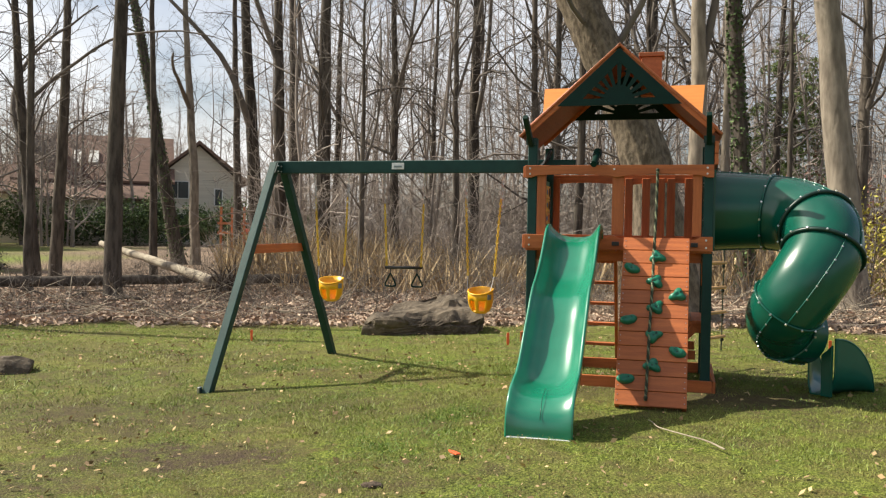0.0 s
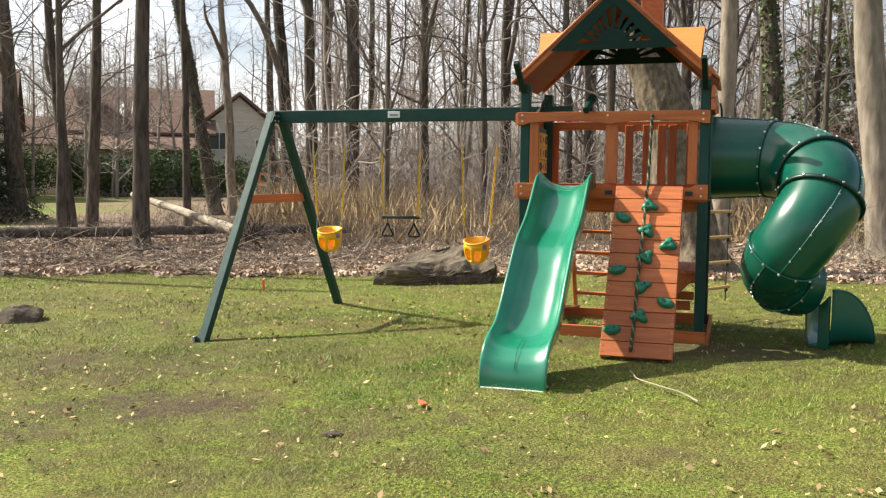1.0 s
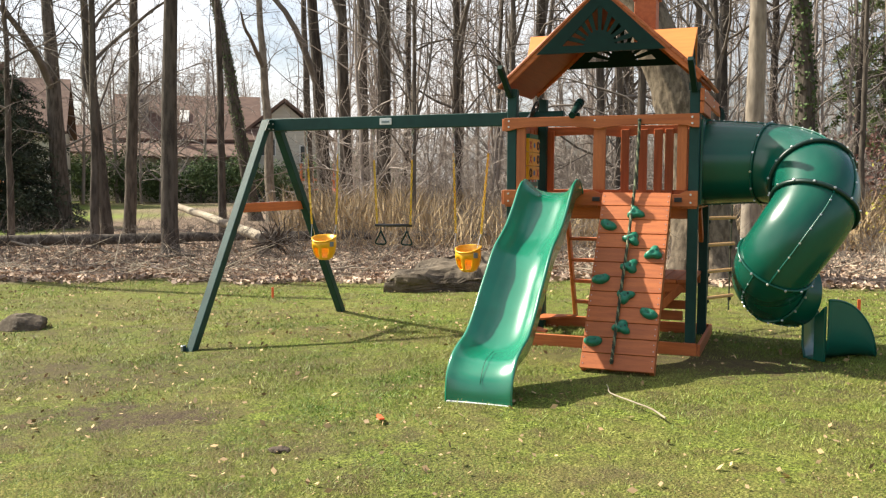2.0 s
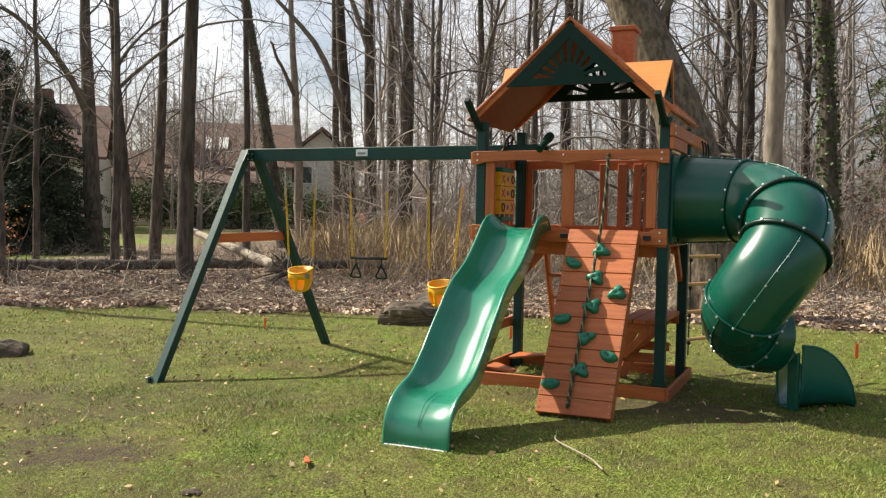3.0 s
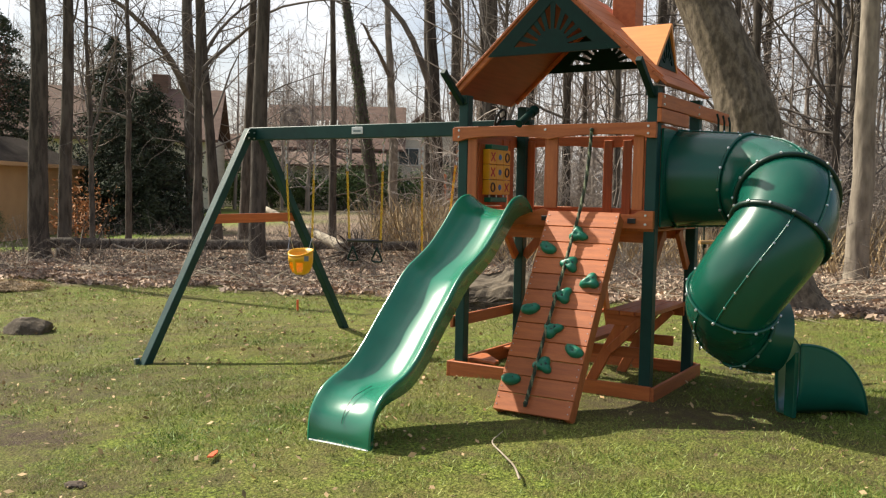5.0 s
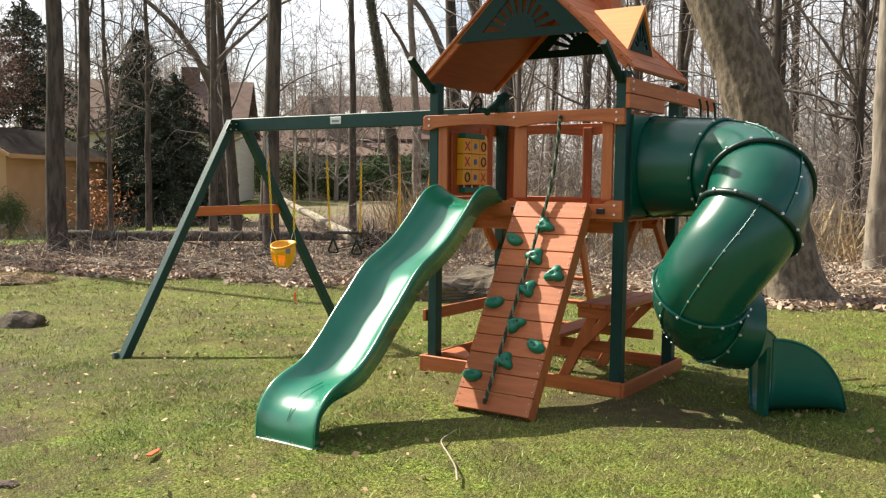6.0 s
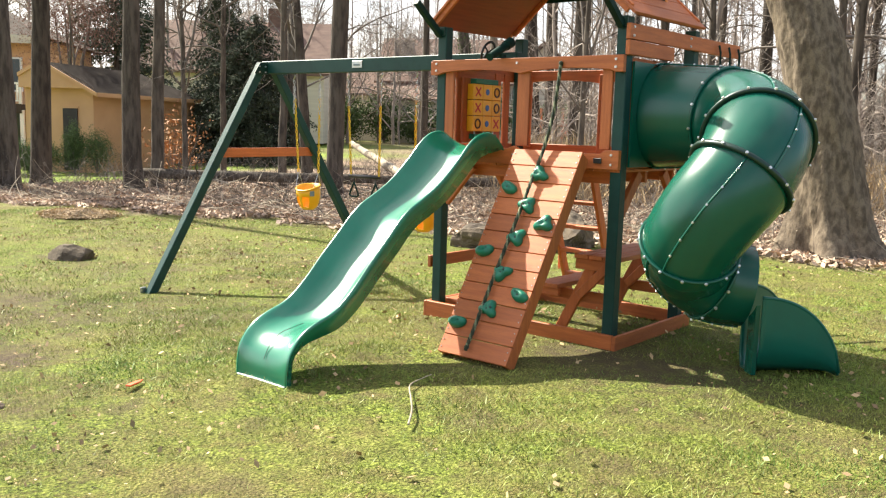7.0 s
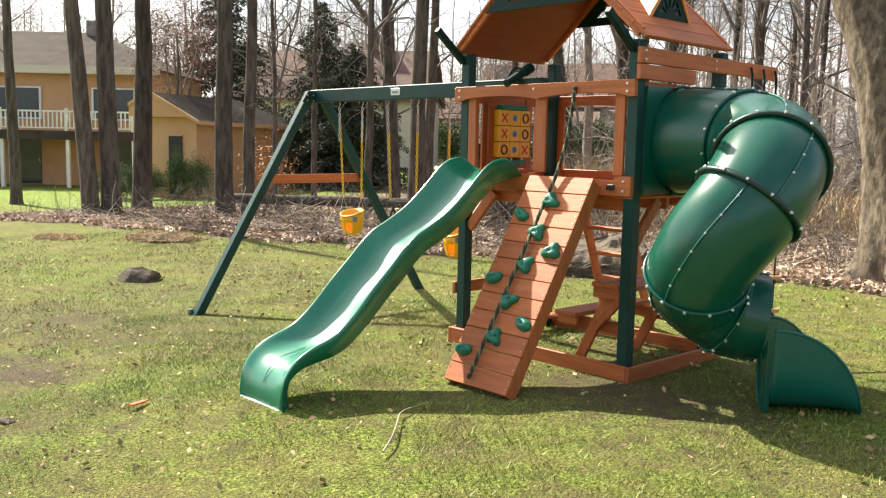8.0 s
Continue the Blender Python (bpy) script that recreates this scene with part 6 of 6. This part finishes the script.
def tan_garage():
    o = Vector((-29.65, 11.25, 0))
    t = thing("garage", o, "tan single-storey garage with brown shingle roof", "garage")
    m = Matrix.Rotation(radians(119.2), 4, "Z")
    # local x along the ridge, away from the gable; local y towards the house
    ln, hw, hl, z0, z1, e = 8.6, 1.95, 1.0, 2.62, 3.63, 0.4
    k = (z1 - z0) / hw
    hpart("wall", box(0, ln, -hw, hl, -0.9, z0, 0), M_TAN, t, m)
    hpart("gable_wall", prism([(-hw, z0), (hl, z0), (hl, z1 - k * hl), (0, z1)], "x", -e + 0.02, 0.2, 0), M_TAN, t, m, "projecting tan gable")
    bm = bmesh.new()
    v = [bm.verts.new(p) for p in ((-e, -hw - e, z0 - e * k), (ln + e, -hw - e, z0 - e * k), (ln + e, hl, z1 - k * hl), (-e, hl, z1 - k * hl), (-e, 0, z1), (ln - hw, 0, z1))]
    top = [bm.faces.new([v[i] for i in q]) for q in ((0, 1, 5, 4), (1, 2, 5), (2, 3, 4, 5))]
    bmesh.ops.solidify(bm, geom=top, thickness=-0.12)
    bmesh.ops.recalc_face_normals(bm, faces=bm.faces)
    hpart("roof", bm, M_SHINGLEGREY, t, m)
    hpart("fascia", prism([(-hw - e, z0 - e * k - 0.08), (0, z1 - 0.08), (hl, z1 - k * hl - 0.08), (hl, z1 - k * hl + 0.06), (0, z1 + 0.06), (-hw - e, z0 - e * k + 0.06)], "x", -e - 0.05, -e - 0.005, 0.0), M_TAN, t, m)
    hpart("eave_board", box(-e, ln, -hw - e - 0.04, -hw - e - 0.005, z0 - e * k - 0.10, z0 - e * k + 0.06, 0), M_TAN, t, m)
    d = hpart("door", box(-0.06, -0.004, -1.28, -0.66, -0.55, 1.85, 0), M_DARKDOOR, t, m, "dark closed doorway")
    hpart("door_frame", box(-0.05, -0.002, -1.34, -0.60, 1.86, 1.93, 0), M_TAN, d, m)
    return t


tan_garage()


def far_playset():
    t = thing("far_playset", (-26.5, 41.0, 0), "small orange wooden playset far among the trees", "playset")
    for x in (0, 1.6, 3.0):
        for y in (0, 1.4):
            part("post", box(x, x + 0.12, y, y + 0.12, 0, 2.8 if x < 2 else 1.6, 0), M_REDTOY, t)
    part("deck", box(-0.1, 1.8, -0.1, 1.6, 1.1, 1.25, 0), M_REDTOY, t)
    part("rail", box(-0.1, 3.1, -0.1, 0.0, 1.7, 1.85, 0), M_REDTOY, t)
    part("chute", prism([(1.7, 1.2), (3.6, 0.1), (4.1, 0.1), (4.1, 0.25), (3.6, 0.3), (1.7, 1.45)], "y", 0.2, 0.8, 0), M_ORANGE, t, "orange plastic slide")


far_playset()


# ---- boulder, logs and small things on the ground ----
def rock(name, x, y, sx, sy, sz, yaw, seed, label, sub=5, slope=0.0, sunk=0.45):
    bm = bmesh.new()
    bmesh.ops.create_icosphere(bm, subdivisions=sub, radius=1.0)
    q = Matrix.Rotation(radians(yaw), 3, "Z")
    for v in bm.verts:
        p = v.co.copy()
        k = 1 + 0.30 * noise.noise(p * 1.3 + Vector((seed, 0, 0))) + 0.14 * noise.noise(p * 3.1 + Vector((0, seed, 0))) + 0.08 * abs(noise.noise(p * 4.5 + Vector((seed, 2, 0)))) + 0.06 * noise.noise(p * 9) + 0.03 * noise.noise(p * 20)
        m = max(abs(p.x), abs(p.y), abs(p.z) * 1.05)
        p = p * (0.55 + 0.45 / m) * k
        p.z = math.floor(p.z * 4 + 0.5) / 4 * 0.35 + p.z * 0.65
        v.co = p
    rng = random.Random(seed)
    for _ in range(14):
        nrm = Vector((rng.gauss(0, 1), rng.gauss(0, 1), rng.gauss(0.25, 0.7))).normalized()
        reach = rng.uniform(0.70, 0.95)
        for v in bm.verts:
            over = v.co.dot(nrm) - reach
            if over > 0:
                v.co -= nrm * over * 0.88
    for v in bm.verts:
        tilt = 1 - slope * max(-1.0, min(1.0, v.co.x))
        v.co = q @ Vector((v.co.x * sx, v.co.y * sy, v.co.z * sz * (tilt if v.co.z > 0 else 1)))
    ob = part(name, bm, M_ROCK, None, "", False)
    ob.location = (x, y, float(lift(x, y)) + sz * sunk)
    return tagged(ob, label, "rock")




def boulder(x, y, yaw):
    """A tilted slab: an upright broken front, a ledged top that climbs to the back."""
    bm = bmesh.new()
    rng = random.Random(12)
    shape = ((-0.98, -0.42, 0.0), (0.90, -0.50, 0.0), (1.02, 0.45, 0.0), (-0.80, 0.50, 0.0), (-0.95, -0.44, 0.27), (-0.35, -0.53, 0.25), (0.35, -0.55, 0.29), (0.95, -0.48, 0.34),
             (-0.62, 0.05, 0.40), (0.0, -0.10, 0.46), (0.55, 0.05, 0.58), (0.98, 0.20, 0.50), (-0.45, 0.48, 0.44), (0.30, 0.45, 0.62), (0.80, 0.48, 0.55))
    vs = [bm.verts.new(p) for p in shape]
    bmesh.ops.convex_hull(bm, input=vs)
    bmesh.ops.triangulate(bm, faces=bm.faces[:])
    for _ in range(4):
        bmesh.ops.subdivide_edges(bm, edges=bm.edges[:], cuts=1, use_grid_fill=True)
    bmesh.ops.recalc_face_normals(bm, faces=bm.faces)
    bm.normal_update()
    q = Matrix.Rotation(radians(yaw), 4, "Z")
    for v in bm.verts:
        p = v.co
        ledge = 0.045 * math.sin(9 * p.z + 5 * p.y + 3 * noise.noise(p * 2.2)) if p.z > 0.2 else 0
        v.co = p + v.normal * (0.085 * noise.noise(p * 2.1) + 0.055 * abs(noise.noise(p * 5.0)) + 0.025 * noise.noise(p * 11) + ledge - 0.03)
    bmesh.ops.transform(bm, matrix=q, verts=bm.verts)
    ob = part("boulder", bm, M_ROCK)
    ob.location = (x, y, float(lift(x, y)) - 0.05)
    tagged(ob, "long flat-topped grey boulder on the lawn's edge", "rock")


boulder(-2.55, 5.0, 18)
rock("stone", -6.0, -0.14, 0.30, 0.24, 0.15, 40, 11, "low dark stone half sunk in the lawn", 4, 0.2, 0.25)


def log(name, pts, r0, r1, material, label, seed):
    rng = np.random.default_rng(seed)
    s = Soup()
    c = catmull(pts, 6)
    p = np.array([tuple(v) for v in c]) + rng.normal(size=(len(c), 3)) * r0 * 0.06
    rr = np.linspace(r0, r1, len(p)) * (1 + 0.06 * rng.normal(size=len(p)))
    s.limb(p, rr, 12)
    for e, d in ((0, 1), (-1, -1)):
        s.limb(np.stack([p[e], p[e] + (p[d] - p[e]) * 0.01]), [0.001, rr[e]], 12)
    me = s.mesh(name)
    ob = mesh_part(name, me, material, None, "", True)
    return tagged(ob, label, "log")


log("fallen_log", [(-9.3, 10.2, 0.20), (-10.6, 10.9, 0.42), (-12.6, 12.0, 0.72), (-14.6, 13.2, 0.98)], 0.14, 0.08, M_DEADLOG, "pale fallen log propped at an angle", 1)
log("fallen_log", [(-17.5, 7.6, 0.05), (-13.0, 10.3, 0.10), (-9.5, 12.4, 0.16), (-4.6, 14.6, 0.14)], 0.15, 0.11, M_BARK, "long dark log lying in the leaves", 2)
brng = np.random.default_rng(77)
for k in range(16):
    bx, by = -8.4 - 0.52 * k + brng.normal() * 0.5, 9.6 - 0.20 * k + abs(brng.normal()) * 1.4
    ba = brng.uniform(0, 6.28)
    line = wander(brng, (bx, by, float(lift(bx, by)) + brng.uniform(0.05, 0.35)), (math.cos(ba), 0.6 * math.sin(ba), brng.uniform(-0.05, 0.45)), brng.uniform(0.9, 2.2), 6, 0.2, -0.05)
    log("fallen_branch", [tuple(map(float, q)) for q in line], brng.uniform(0.018, 0.04), 0.009, M_DEADLOG if k % 3 == 0 else M_BARK, "crooked dead branch lying in the brush pile", 300 + k)
log("twig", [(1.84, -2.29, 0.0), (1.72, -2.13, 0.015), (1.55, -1.95, 0.012), (1.38, -1.77, 0.012), (1.33, -1.60, 0.01), (1.29, -1.46, 0.0)], 0.0065, 0.003, M_DEADLOG, "thin pale twig lying on the lawn", 4)


def stump_roots():
    rng = np.random.default_rng(5)
    s = Soup()
    for _ in range(60):
        d = rng.normal(size=3)
        d[2] = abs(d[2])
        q = wander(rng, (0, 0, 0.15), d, rng.uniform(0.3, 0.85), 5, 0.2)
        s.limb(q, 0.05 * np.linspace(1, 0.2, len(q)), 4)
    ob = mesh_part("root_clump", s.mesh("root_clump"), M_SOIL)
    ob.location = (-8.9, 10.1, -0.1)
    tagged(ob, "dark upturned root clump at the log's end", "roots")


stump_roots()


def stake(x, y, h, lie=0.0, yaw=0.0):
    bm = prism([(-0.018, h), (-0.018, 0.03), (0, -0.05), (0.018, 0.03), (0.018, h)], "y", -0.006, 0.006, 0.002)
    bmesh.ops.transform(bm, matrix=Matrix.Rotation(radians(yaw), 4, "Z") @ Matrix.Rotation(radians(lie), 4, "X"), verts=bm.verts)
    ob = part("marker_stake", bm, M_ORANGE)
    ob.location = (x, y, float(lift(x, y)) + (0.025 if lie else 0.0))
    tagged(ob, "orange plastic marker stake lying in the grass" if lie else "orange plastic marker stake standing in the lawn", "stake", "marker stakes")


stake(-4.71, 3.33, 0.17)
stake(-0.80, 3.35, 0.17)
stake(3.35, 3.40, 0.17)
stake(0.0, -2.80, 0.16, 84, 34)


def dirt_clod(x, y, s, seed):
    bm = bmesh.new()
    bmesh.ops.create_icosphere(bm, subdivisions=3, radius=1.0)
    for v in bm.verts:
        k = 1 + 0.35 * noise.noise(v.co * 2 + Vector((seed, 0, 0)))
        v.co = Vector((v.co.x * k * s, v.co.y * k * s * 0.7, max(v.co.z, -0.2) * k * s * 0.35))
    ob = part("dirt_clod", bm, M_SOIL, None, "", True)
    ob.location = (x, y, float(lift(x, y)) + 0.005)
    tagged(ob, "small dark clod of bare soil on grass", "soil", "clods on the lawn")


dirt_clod(-0.30, -3.57, 0.07, 1)
dirt_clod(1.40, 6.65, 0.16, 2)


def straw_heap(x, y, rx, ry, h, seed):
    """A low raked heap of dead grass."""
    rng = np.random.default_rng(seed)
    t = thing("straw_heap", (x, y, float(lift(x, y)) - 0.01), "low brown heap of raked dead grass on lawn", "dead grass", "raked heaps")
    bm = bmesh.new()
    bmesh.ops.create_icosphere(bm, subdivisions=4, radius=1.0)
    for v in bm.verts:
        k = 1 + 0.25 * noise.noise(v.co * 2.2 + Vector((seed, 0, 0))) + 0.12 * noise.noise(v.co * 6)
        v.co = Vector((v.co.x * k * rx, v.co.y * k * ry, max(v.co.z, -0.1) * k * h))
    part("mound", bm, M_STRAWHEAP, t, "", True)
    n = 2600
    a, r = rng.uniform(0, 6.28, n), rng.random(n) ** 0.5
    c = np.stack([rx * 1.12 * r * np.cos(a), ry * 1.12 * r * np.sin(a), h * np.sqrt(np.clip(1 - (0.9 * r) ** 2, 0, 1)) + rng.uniform(-0.02, 0.02, n)], -1)
    s = Soup()
    s.leaves(c, rng.uniform(0.025, 0.06, n), rng, 0.4, 0.14)
    mesh_part("straw", s.mesh("straw"), M_REED, t)


straw_heap(-10.9, 2.55, 0.85, 0.62, 0.11, 5)
straw_heap(-12.3, 1.05, 0.55, 0.40, 0.05, 6)
